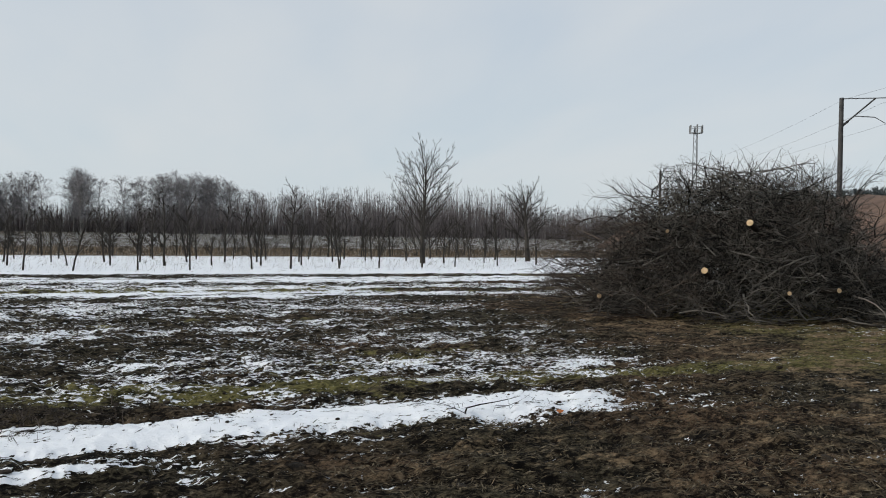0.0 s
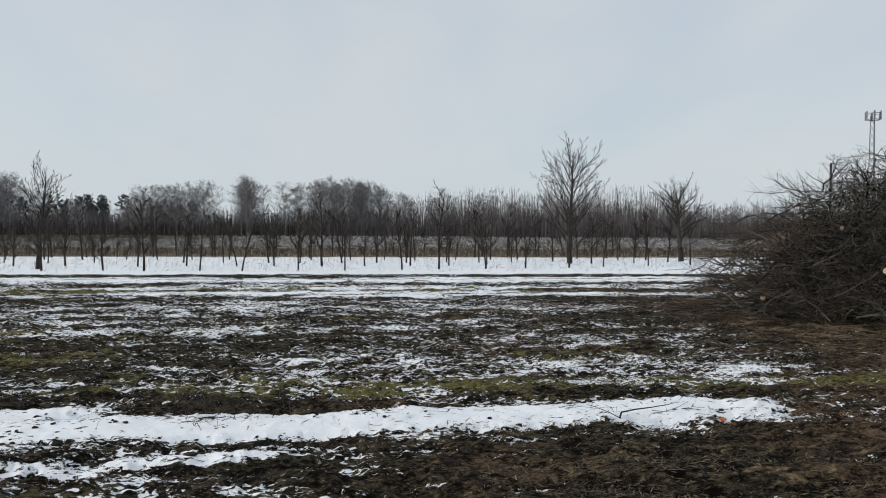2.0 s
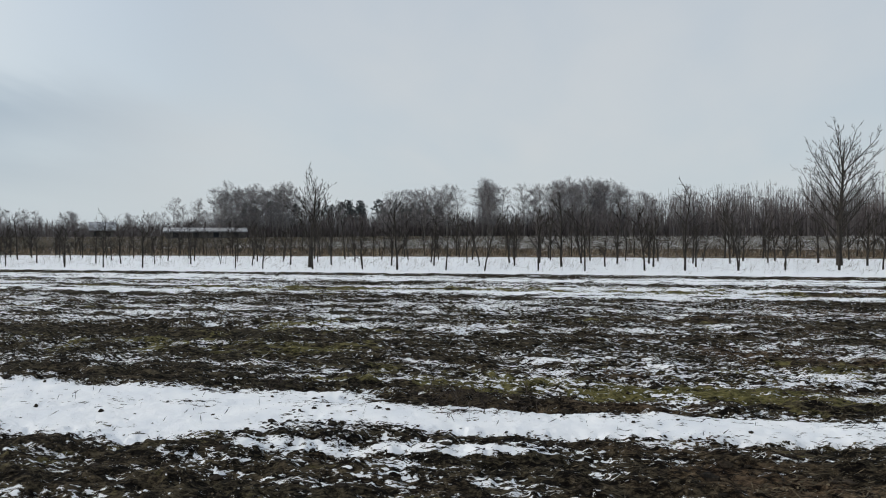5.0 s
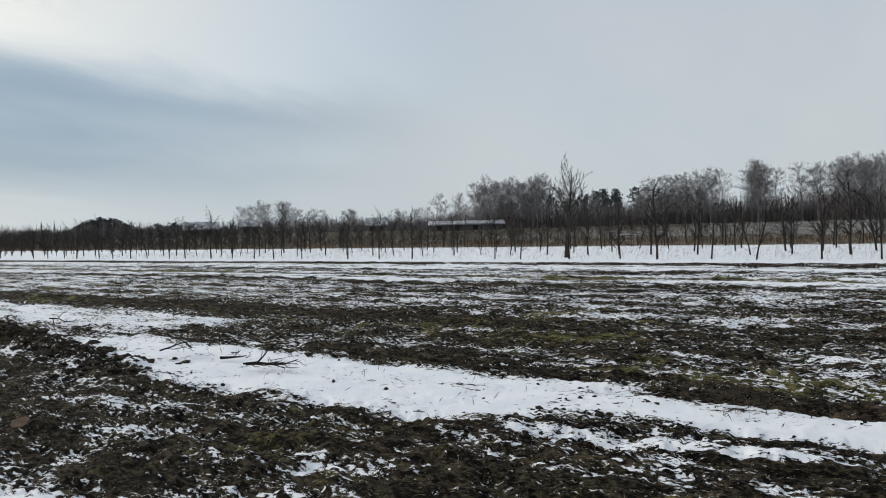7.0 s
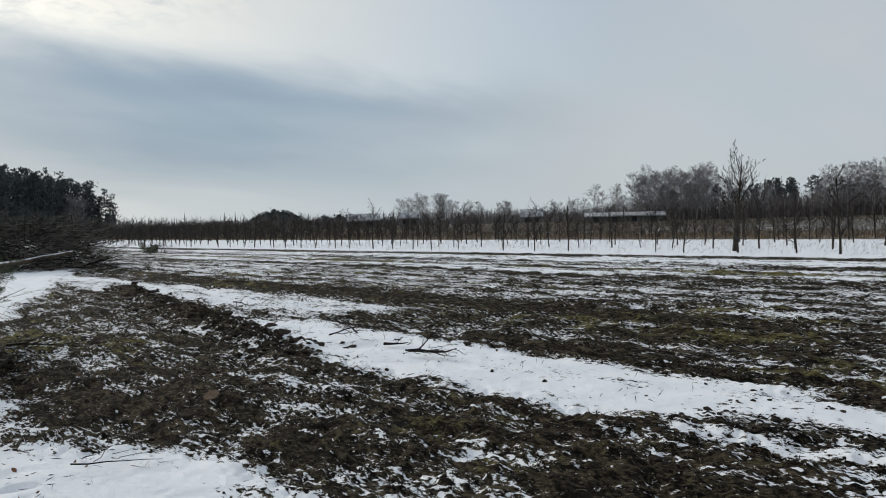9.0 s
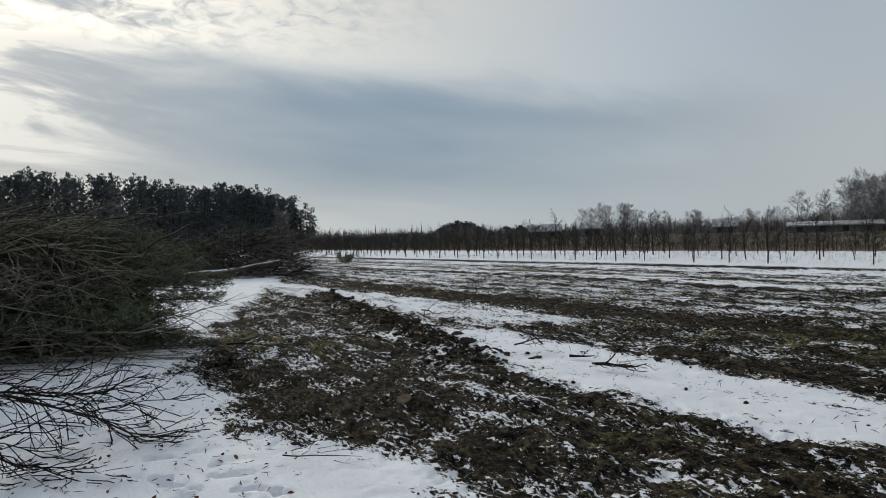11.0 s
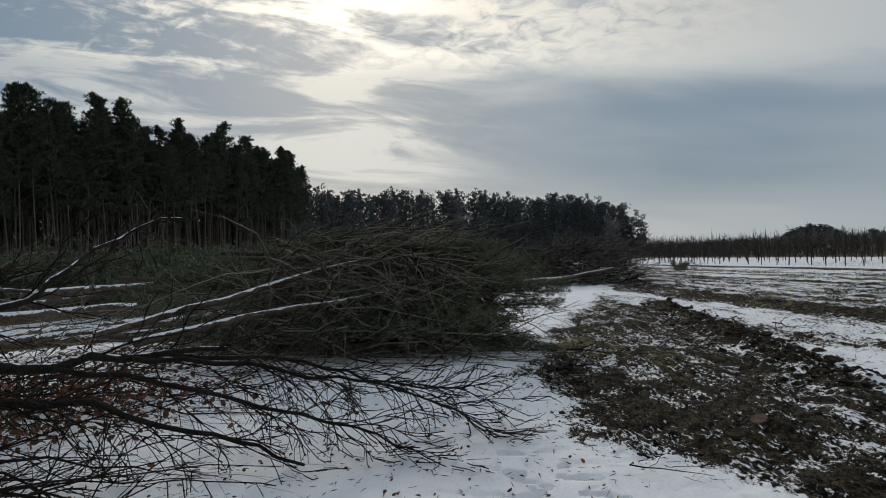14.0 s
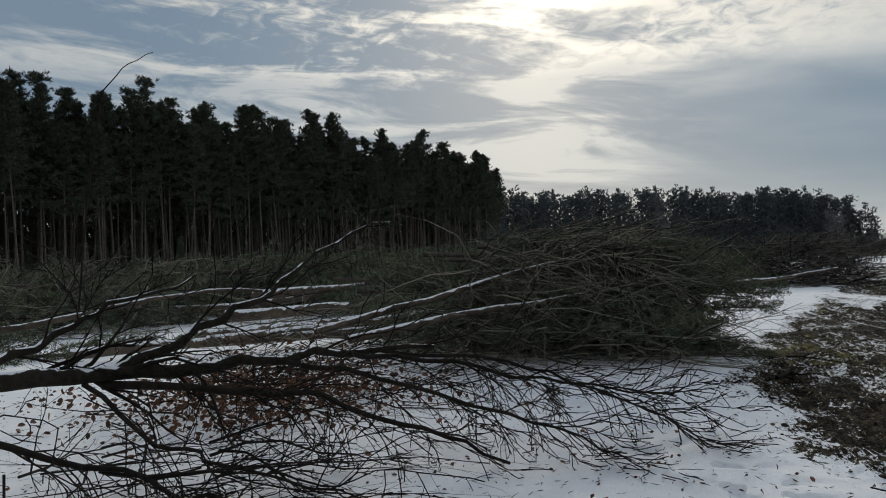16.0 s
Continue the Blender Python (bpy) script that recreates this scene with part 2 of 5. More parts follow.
# ---- mesh helpers ----
rng = np.random.default_rng(7)


def mesh_from(name, verts, quads=None, tris=None, mat=None, smooth=True):
    """A mesh from arrays of vertices, quads and triangles."""
    me = bpy.data.meshes.new(name)
    quads = np.zeros((0, 4), np.int64) if quads is None else np.asarray(quads, np.int64).reshape(-1, 4)
    tris = np.zeros((0, 3), np.int64) if tris is None else np.asarray(tris, np.int64).reshape(-1, 3)
    verts = np.asarray(verts, np.float32).reshape(-1, 3)
    loops = np.concatenate([quads.ravel(), tris.ravel()]).astype(np.int32)
    starts = np.concatenate([np.arange(len(quads)) * 4, len(quads) * 4 + np.arange(len(tris)) * 3]).astype(np.int32)
    me.vertices.add(len(verts))
    me.vertices.foreach_set("co", verts.ravel())
    me.loops.add(len(loops))
    me.loops.foreach_set("vertex_index", loops)
    me.polygons.add(len(starts))
    me.polygons.foreach_set("loop_start", starts)
    me.polygons.foreach_set("use_smooth", np.full(len(starts), smooth))
    me.update(calc_edges=True)
    if mat:
        me.materials.append(mat)
    return me


def tube_arrays(lines, sides):
    """Tapered tubes round lines of (points, radii), all of one number of points; the last ring closes to a tip."""
    p = np.array([l[0] for l in lines], float)
    r = np.array([l[1] for l in lines], float)
    count, k = r.shape
    along = np.gradient(p, axis=1)
    along /= np.linalg.norm(along, axis=2, keepdims=True) + 1e-9
    ref = np.where(np.abs(along[:, :1, 2:]) > 0.8, [[[1.0, 0, 0]]], [[[0, 0, 1.0]]])
    side = np.cross(along, ref)
    side /= np.linalg.norm(side, axis=2, keepdims=True) + 1e-9
    other = np.cross(along, side)
    turn = np.arange(sides) * 2 * np.pi / sides
    ring = (side[:, :, None] * np.cos(turn)[:, None] + other[:, :, None] * np.sin(turn)[:, None]) * r[:, :, None, None]
    verts = (p[:, :, None] + ring).reshape(-1, 3)
    a = np.arange(sides)
    b = (a + 1) % sides
    quad = np.concatenate([np.stack([i * sides + a, i * sides + b, (i + 1) * sides + b, (i + 1) * sides + a], 1) for i in range(k - 1)])
    faces = (quad[None] + (np.arange(count) * k * sides)[:, None, None]).reshape(-1, 4)
    return verts, faces


def tube_mesh(name, groups, mat):
    """groups: pairs of (lines, sides)."""
    vs, fs, base = [], [], 0
    for lines, sides in groups:
        by = {}
        for l in lines:
            by.setdefault(len(l[1]), []).append(l)
        for same in by.values():
            v, f = tube_arrays(same, sides)
            vs.append(v)
            fs.append(f + base)
            base += len(v)
    return mesh_from(name, np.concatenate(vs), np.concatenate(fs), mat=mat)


def child(name, me, parent, label=""):
    ob = new(name, me)
    ob.parent = parent
    return tagged(ob, label)


def empty(name, m, label, category, group="", kind=""):
    ob = new(name)
    ob.empty_display_size = 0.2
    ob.matrix_basis = m
    return tagged(ob, label, category, group, kind)


def unit(v):
    return v / (np.linalg.norm(v) + 1e-9)


def wander(start, way, length, k, bend, lift=0.0):
    """A crooked line of k points; lift bends it upwards."""
    pts, at, d = [np.array(start, float)], np.array(start, float), unit(np.array(way, float))
    for _ in range(k - 1):
        d = unit(d + rng.normal(0, bend, 3) + (0, 0, lift))
        at = at + d * length / (k - 1)
        pts.append(at)
    return np.array(pts)


def grow(base, way, length, radius, depth, kids, spread, bend, lift, out, first=0.25, ratio=0.6):
    """A limb with its side limbs; out collects (depth, points, radii)."""
    k = 6 if depth > 1 else 4 if depth else 3
    pts = wander(base, way, length, k, bend, lift)
    tip = 0.25 if depth > 0 else 0.35
    out.append((depth, pts, np.linspace(radius, radius * tip, k)))
    if depth == 0:
        return
    number = max(1, int(round(kids[depth] * rng.uniform(0.8, 1.2))))
    for i in range(number):
        s = first + (1 - first) * (i + rng.uniform(0, 1)) / number
        f = s * (k - 1)
        j = min(int(f), k - 2)
        at = pts[j] + (pts[j + 1] - pts[j]) * (f - j)
        d = unit(pts[j + 1] - pts[j])
        away = unit(np.cross(d, rng.normal(0, 1, 3)))
        a = spread * rng.uniform(0.7, 1.25)
        grow(at, d * math.cos(a) + away * math.sin(a), length * ratio * rng.uniform(0.7, 1.15) * (1.15 - 0.5 * s),
             radius * (1 - 0.65 * s) * 0.6, depth - 1, kids, spread, bend, lift, out, 0.2, ratio)


def limb_groups(out, sides=(3, 3, 4, 6, 8)):
    groups = {}
    for depth, pts, radii in out:
        groups.setdefault(depth, []).append((pts, radii))
    return [(lines, sides[min(d, 4)]) for d, lines in sorted(groups.items())]


def smooth_noise(x, y, seed):
    """Gradient-free lattice noise, 0 to 1, for arrays."""
    xi, yi = np.floor(x).astype(np.int64), np.floor(y).astype(np.int64)
    fx, fy = x - xi, y - yi
    fx, fy = fx * fx * (3 - 2 * fx), fy * fy * (3 - 2 * fy)

    def corner(a, b):
        h = (a * 374761393 + b * 668265263 + seed * 974634777) & 0xFFFFFFFF
        h = ((h ^ (h >> 13)) * 1274126177) & 0xFFFFFFFF
        return ((h ^ (h >> 16)) & 0xFFFF) / 65535.0

    top = corner(xi, yi) * (1 - fx) + corner(xi + 1, yi) * fx
    low = corner(xi, yi + 1) * (1 - fx) + corner(xi + 1, yi + 1) * fx
    return top * (1 - fy) + low * fy


def layered(x, y, scale, octaves, seed, rough=0.5):
    total, weight, amount = 0.0, 0.0, 1.0
    for i in range(octaves):
        total = total + amount * smooth_noise(x * scale * 2 ** i + 17.3 * i, y * scale * 2 ** i - 9.1 * i, seed + i)
        weight, amount = weight + amount, amount * rough
    return total / weight


def step(x, a, b):
    t = np.clip((x - a) / (b - a), 0, 1)
    return t * t * (3 - 2 * t)


# ---- ground ----
# The furrows run along (1, 0.33): v counts metres across them.
def across(x, y):
    return y - 0.33 * x


# bands of snow: v, half width, how much of the ground it covers, from x, to x
BANDS = (
    (6.75, 0.46, 0.80, -12.6, 1.6), (6.6, 1.05, 0.88, -12.4, -4.2), (5.75, 0.13, 0.55, -9.0, -2.0), (4.2, 0.45, 0.24, -12.5, -3.5),
    (3.4, 0.4, 0.2, -9.0, -2.6), (9.3, 0.8, 0.39, -4.0, 3.9), (9.5, 0.9, 0.34, -10.0, -4.0), (8.9, 1.1, 0.78, -45.0, -12.5),
    (13.6, 1.3, 0.44, -30.0, -1.5), (11.6, 0.4, 0.34, -3.0, 4.2), (16.4, 1.2, 0.40, -40.0, 2.5), (18.4, 0.8, 0.32, -60.0, 3.0),
    (20.2, 0.8, 0.82, -70.0, 6.0), (22.8, 0.8, 0.66, -80.0, 4.5), (26.6, 1.6, 0.88, -260.0, 4.5), (15.5, 2.4, 0.50, -120.0, -15.0), (22.0, 6.5, 0.43, -260.0, -15.0),
)


def track_edge(x):
    """The line along which the open snow meets the churned track."""
    return -1.25 + 2.75 * np.exp(-((x + 3.4) / 3.2) ** 2) + 0.06 * np.clip(-x - 14, 0, 60)


def ridge_line(x):
    """The ridge of clods thrown up beside the track."""
    return 2.5 + 0.1 * (x + 9.4)


def land_rise(v):
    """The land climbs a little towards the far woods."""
    return 1.2 * step(v, 50, 185)


def ground_fields(x, y):
    """Height, snow, grass and straw at arrays of places."""
    v = across(x, y)
    far = np.hypot(x, y)
    wob = (layered(x, v, 0.22, 3, 11) - 0.5) * 1.1
    vw = v + wob * np.clip(v / 12, 0.3, 1.6)
    cover = 0.21 + 0.13 * step(across(x, y), 6.5, 9) * (1 - 0.8 * step(x, -3.0, 2.0))
    for at, half, much, x0, x1 in BANDS:
        ends = step(x, x0 - 0.8, x0 + 0.6) * (1 - step(x, x1 - 0.6, x1 + 0.9))
        cover = np.maximum(cover, much * ends * (1 - step(np.abs(vw - at), half * 0.6, half * 1.3)))
    cover += 0.36 * (layered(x * 0.3, v, 0.55, 3, 21) - 0.5) * (1 - step(cover, 0.8, 0.95))
    lane = np.exp(-((vw - 11.3) / 0.8) ** 2) * (1 - step(x, -7, -3)) + 0.8 * np.exp(-((vw - 29.0) / 0.35) ** 2) + np.exp(-((vw - 18.9) / 0.25) ** 2)
    cover = cover * (1 - 0.85 * np.clip(lane, 0, 1))
    plough = step(np.sin(v * 2 * np.pi / 1.35 + 3.0 * layered(x * 0.2, v, 0.5, 2, 31)), 0.35, 0.95) * step(v, 10, 14)
    cover = cover * (1 - 0.5 * plough)
    orchard = step(v + 0.5 * wob, 29.7, 30.6)
    weeds = step(v, 50, 55) * (1 - step(v, 74, 84))
    beyond = step(v, 74, 84)
    cover = np.maximum(cover, orchard * 0.96)
    cover = cover * (1 - 0.86 * weeds) * (1 - (0.66 + 0.22 * step(-x, 50, 90)) * beyond)
    # bare, grassy ground towards the heap of branches
    bare = step(x + 0.25 * (v - 8), 2.2, 4.4) * (1 - step(v, 17, 22))
    fleck = step(layered(x, y, 0.55, 3, 51), 0.47, 0.60) * np.exp(-((x - 4.0) / 1.6) ** 2) * np.exp(-((v - 7.6) / 1.6) ** 2)
    cover = cover * (1 - 0.9 * bare) + bare * (0.45 * fleck + 0.02)
    front = step(v, 6.15, 5.4) * step(x, -1.9, -0.8)
    cover = cover * (1 - front) - 0.12 * np.maximum(front, bare * (1 - fleck))
    # open snow beside the track and under the felled trees
    side = track_edge(x) - y + (layered(x, y, 0.9, 3, 41) - 0.5) * 1.3
    left = step(side, -0.9, 0.5) * step(-x, 1.0, 2.6)
    cover = np.maximum(cover, left * 1.08)
    # thawing patches on the track
    thaw = step(-x, 7.0, 10.5) * (1 - step(np.abs(y - track_edge(x) - 1.3), 1.3, 2.4)) * (1 - step(-x, 40, 60))
    cover = np.maximum(cover, 0.28 * thaw)
    # clods and furrows
    soft = np.clip(left * step(side, 0.1, 0.9) + orchard, 0, 1)
    lump = layered(x * 0.75, y, 2.4, 5, 61, 0.66) - 0.5
    crumbs = np.abs(layered(x * 0.8, y, 6.5, 3, 66, 0.6) - 0.5)
    furrow = 0.02 * np.sin(v * 2 * np.pi / 0.75 + 4 * layered(x, y, 0.4, 2, 71))
    calm = (1 - 0.86 * soft) * (1 - 0.45 * bare) * (0.25 + 0.75 * step(far, 70, 25))
    soil = (0.20 * lump + 0.10 * (0.18 - crumbs) + furrow) * calm
    # heaped clods along the track's far side
    heaped = np.exp(-((y - ridge_line(x)) / 0.32) ** 2) * step(-x, 8.6, 9.6) * (1 - step(-x, 20, 26))
    soil += heaped * 0.5 * np.clip(layered(x, y, 2.0, 4, 81, 0.62) - 0.26, 0, 1)
    cover = cover * (1 - 0.8 * np.clip(heaped, 0, 1))
    # snow stays in the hollows
    slim = 0.3 + 0.25 * (v < 9.0)
    snow = cover - (0.45 * lump + 0.35 * (layered(x * slim, v, 1.3, 3, 91, 0.62) - 0.5)) * (1 - 0.4 * step(cover, 0.8, 1.0))
    snow = snow + 0.8 * step(cover, 0.9, 1.06)
    prints = step(layered(x * 1.3, y, 5.5, 2, 97), 0.62, 0.72) * np.exp(-((side - 1.3) / 0.7) ** 2)
    soil = soil * (1 - 0.72 * step(cover, 0.6, 0.85))
    z = soil + 0.03 * step(snow, 0.35, 0.65) - prints * 0.06 + land_rise(v)
    green = 0.22 + 0.55 * np.exp(-((v - 8.05) / 0.5) ** 2) * step(x, -6, -1) + 0.5 * bare * step(x, 3.0, 6.0) + 0.4 * np.exp(-((v - 21.5) / 1.0) ** 2) + 0.9 * (layered(x * 0.4, v, 0.6, 3, 95) - 0.5) - 0.2 * front
    straw = 0.10 + 0.34 * bare + 0.25 * weeds + 0.2 * orchard + 0.05 * beyond + 0.26 * front
    return z, snow, np.clip(green, 0, 1), np.clip(straw, 0, 1)


def ground_height(x, y):
    return float(ground_fields(np.array([float(x)]), np.array([float(y)]))[0][0])


def make_ground():
    turns = np.concatenate([np.radians(np.linspace(-40, 154, 1400, endpoint=False)), np.radians(np.linspace(154, 320, 50, endpoint=False))])
    reach = np.concatenate([[0.4, 1.0, 1.8], np.geomspace(3.0, 70, 450), np.geomspace(71, 170, 55), np.geomspace(180, 3500, 25)])
    a, d = np.meshgrid(turns, reach)
    x, y = -d * np.sin(a), d * np.cos(a)
    z, snow, green, straw = ground_fields(x.ravel(), y.ravel())
    verts = np.stack([x.ravel(), y.ravel(), z], 1)
    verts = np.concatenate([[[0, 0, -0.05]], verts])
    c, r = len(turns), len(reach)
    i = np.arange(c)
    j = (i + 1) % c
    quads = np.concatenate([np.stack([1 + k * c + i, 1 + k * c + j, 1 + (k + 1) * c + j, 1 + (k + 1) * c + i], 1) for k in range(r - 1)])
    tris = np.stack([np.zeros(c, int), 1 + j, 1 + i], 1)
    me = mesh_from("ground", verts, quads[:, ::-1], tris[:, ::-1], GROUND)
    for name, values in (("snow", snow), ("grass", green), ("straw", straw)):
        me.attributes.new(name, "FLOAT", "POINT").data.foreach_set("value", np.concatenate([[values[0]], values]).astype(np.float32))
    return tagged(new("ground", me), "ploughed field of dark soil with strips of melting snow", "ground", kind="structure")


ground = make_ground()


# ---- trees ----
rng = np.random.default_rng(31)
def needle_arrays(at, way, count, length, width, fan=0.9):
    """Thin pointed blades that fan out from places along a twig."""
    at, way = np.repeat(at, count, 0), np.repeat(way, count, 0)
    d = way + rng.normal(0, fan, at.shape)
    d /= np.linalg.norm(d, axis=1, keepdims=True) + 1e-9
    side = np.cross(d, rng.normal(0, 1, at.shape))
    side /= np.linalg.norm(side, axis=1, keepdims=True) + 1e-9
    size = rng.uniform(0.6, 1.3, (len(at), 1))
    start = at + rng.normal(0, length * 0.12, at.shape)
    verts = np.stack([start - side * width * 0.35, start + d * length * 0.55 * size - side * width, start + d * length * size,
                      start + d * length * 0.55 * size + side * width], 1).reshape(-1, 3)
    return verts, np.arange(len(verts)).reshape(-1, 4)


def leader(out):
    return max(o[0] for o in out)


def bare_tree_meshes(name, out, mat):
    top = leader(out)
    trunk = [o for o in out if o[0] == top]
    rest = [o for o in out if o[0] != top]
    return tube_mesh(name + "_trunk", limb_groups(trunk), mat), tube_mesh(name + "_branches", limb_groups(rest), mat)


def orchard_tree(label, height, thick):
    out = []
    lean = (rng.normal(0, 0.05), rng.normal(0, 0.05), 1)
    grow((0, 0, -0.08), lean, height, thick, 2, {2: 15, 1: 5}, 0.72, 0.06, 0.03, out, 0.22, 0.36)
    out = [(d, p, np.maximum(r, 0.0075)) for d, p, r in out]
    ob = empty("orchard_tree", Matrix(), label, "tree", "orchard rows")
    trunk, branches = bare_tree_meshes("orchard_tree", out, ORCHARD_BARK)
    child("trunk", trunk, ob)
    child("crown", branches, ob)
    return ob


def row_v(x, row):
    return 33.0 + 4.4 * row + 0.015 * max(0.0, x + 15.0) ** 2


kinds = [orchard_tree("bare young fruit tree with dark crooked twigs in snow", h, r)
         for h, r in ((2.5, 0.05), (2.8, 0.055), (2.2, 0.045), (3.0, 0.055), (2.1, 0.05), (2.6, 0.045))]
spots = []
for row in range(6):
    x = 7.0 - row * 0.7
    while x > -74:
        x -= 1.95 * rng.uniform(0.85, 1.15)
        if rng.random() < 0.06:
            continue
        y = 0.33 * x + row_v(x, row) + rng.normal(0, 0.15)
        spots.append((x + rng.normal(0, 0.1), y))
for i, (x, y) in enumerate(spots):
    m = pose(x, y, ground_height(x, y), 0, 0, rng.uniform(0, 360))
    if i < len(kinds):
        kinds[i].matrix_basis = m
    else:
        ob = copy_thing(kinds[int(rng.integers(len(kinds)))], m)
        ob.scale = (1, 1, 1)
        ob.matrix_basis = m @ Matrix.Scale(rng.uniform(0.82, 1.15) * (0.84 + 0.18 * min(1.0, max(0.0, (x + 32.0) / 20.0))), 4)

# the far end of the rows
far = []
for row in range(9):
    x = -74.0
    while x > -250:
        x -= 1.9 * rng.uniform(0.85, 1.15)
        y = 0.33 * x * 0.82 - 4.5 + row_v(x, row) + rng.normal(0, 0.2)
        grow((x, y, -0.05), (rng.normal(0, 0.05), rng.normal(0, 0.05), 1), rng.uniform(1.9, 2.8), 0.06, 1, {1: 17}, 0.9, 0.1, 0.04, far, 0.2, 0.42)
far = [(d, p, np.maximum(r, 0.021)) for d, p, r in far]
tagged(new("orchard_rows", tube_mesh("orchard_rows", limb_groups(far), ORCHARD_BARK)), "distant rows of bare young fruit trees", "trees", kind="stuff")


def spreading_tree(x, y, height, stem, thick, limbs, spread, label, tall):
    """A bare tree with a short stem and limbs that rise from it."""
    out = []
    ob = empty("bare_tree", pose(x, y, ground_height(x, y) - 0.05), label, "tree")
    bole = wander((0, 0, 0), (0, 0, 1), stem, 5, 0.04)
    top = height * tall
    lead = wander(bole[-1], (0.03, 0, 1), max(0.3, top - stem), 6, 0.05, 0.1)
    for i in range(limbs):
        a = i * 2.4 + rng.uniform(-0.3, 0.3)
        tilt = spread * rng.uniform(0.5, 1.15) * (1.15 - 0.35 * i / limbs)
        s = (i + 0.3) / limbs * 0.85
        f = s * 5
        base = lead[int(f)] + (lead[int(f) + 1] - lead[int(f)]) * (f - int(f))
        length = height * (0.49 - 0.25 * s) * rng.uniform(0.8, 1.15)
        grow(base, (math.cos(a) * math.sin(tilt), math.sin(a) * math.sin(tilt), math.cos(tilt)), length, thick * 0.2, 3,
             {3: 8, 2: 5, 1: 3}, 0.55, 0.06, 0.04, out, 0.18, 0.36)
    stems = [((bole), np.linspace(thick * 1.15, thick * 0.85, 5))]
    stems.append((lead, np.linspace(thick * 0.85, thick * 0.12, 6)))
    child("trunk", tube_mesh("trunk", [(stems, 10)], ORCHARD_BARK), ob)
    sprays = []
    for o in out:
        if o[0] == 3:
            sprays.append([o, []])
        else:
            sprays[-1][1].append((o[0], o[1], np.maximum(o[2], 0.005)))
    for main, fine in sprays:
        part = child("limb", tube_mesh("limb", limb_groups([main]), ORCHARD_BARK), ob)
        child("twig_spray", tube_mesh("twig_spray", limb_groups(fine), ORCHARD_BARK), part)
    return ob


spreading_tree(-1.15, 40.9, 7.0, 0.9, 0.15, 30, 0.9, "tall bare fruit tree with spreading dark limbs on snow", tall=0.84)
spreading_tree(5.45, 46.5, 5.7, 0.9, 0.16, 28, 0.98, "broad bare fruit tree with fanned dark limbs on snow", tall=0.78)
spreading_tree(-23.2, 26.9, 4.6, 0.6, 0.085, 16, 0.8, "slim bare tree with a tall thin leader", tall=0.9)


def polar(az, d):
    a = radians(az)
    return -d * math.sin(a), d * math.cos(a)


# ---- woods beyond the orchard ----
rng = np.random.default_rng(32)
def birch(height, label):
    """A slim pale trunk under a rounded crown of fine twigs."""
    ob = empty("birch", Matrix(), label, "tree", "birches beyond the field")
    trunk = wander((0, 0, -0.1), (rng.normal(0, 0.03), rng.normal(0, 0.03), 1), height * 0.92, 7, 0.03, 0.02)
    lines, at, way = [], [], []
    for i in range(66):
        s = 0.28 + 0.71 * (i + rng.random()) / 66
        f = s * 6
        j = min(int(f), 5)
        p = trunk[j] + (trunk[j + 1] - trunk[j]) * (f - j)
        a = rng.uniform(0, 2 * math.pi)
        rel = (s - 0.28) / 0.70
        reach = height * 0.21 * math.sin(math.pi * (0.17 + 0.76 * rel)) ** 0.8 * rng.uniform(0.6, 1.15)
        pts = wander(p, (math.cos(a), math.sin(a), rng.uniform(0.45, 1.2)), reach * 1.3, 5, 0.10, -0.02)
        lines.append((pts, np.linspace(0.035, 0.012, 5)))
        for _ in range(10):
            f = rng.uniform(1.2, 4.0)
            j = min(int(f), 3)
            at.append(pts[j] + (pts[j + 1] - pts[j]) * (f - j) + rng.normal(0, 0.12, 3))
            way.append(unit(pts[j + 1] - pts[j]))
    child("trunk", tube_mesh("trunk", [([(trunk, np.linspace(0.12, 0.02, 7))], 6)], BIRCH_BARK), ob)
    v, q = needle_arrays(np.array(at), np.array(way), 2, 0.75, 0.021, 0.62)
    crown = child("crown", tube_mesh("crown", [(lines, 3)], BIRCH_TWIG), ob)
    child("twig_spray", mesh_from("twig_spray", v, q, mat=BIRCH_TWIG, smooth=False), crown)
    return ob


birches = [birch(h, "tall bare birch with a pale trunk and fine crown") for h in (15.5, 16.5, 14.5, 15.0)]
clumps = [(31.5, 3, 0.92), (30, 4, 0.95), (26.5, 7, 1.02), (23.4, 3, 0.95), (21.5, 5, 1.03), (20, 6, 1.06), (18.3, 6, 1.03), (16.8, 5, 1.0),
          (14.6, 3, 0.85), (11.7, 3, 0.86), (8.0, 3, 0.80), (5.5, 2, 0.72), (34.5, 3, 0.78), (33, 4, 0.95), (43, 5, 0.95), (44.5, 5, 0.93), (46, 5, 0.92), (47.5, 4, 0.88),
          (50, 3, 0.72), (41.5, 3, 0.85), (38.5, 2, 0.7)]
first = 0
for az, number, size in clumps:
    for _ in range(int(number * 1.6)):
        d = rng.uniform(160, 182)
        x, y = polar(az + rng.normal(0, 0.6), d)
        m = pose(x, y, 0, 0, 0, rng.uniform(0, 360)) @ Matrix.Scale(0.90 * size * rng.uniform(0.88, 1.06), 4)
        if first < len(birches):
            birches[first].matrix_basis = m
        else:
            copy_thing(birches[int(rng.integers(len(birches)))], Matrix()).matrix_basis = m
        first += 1
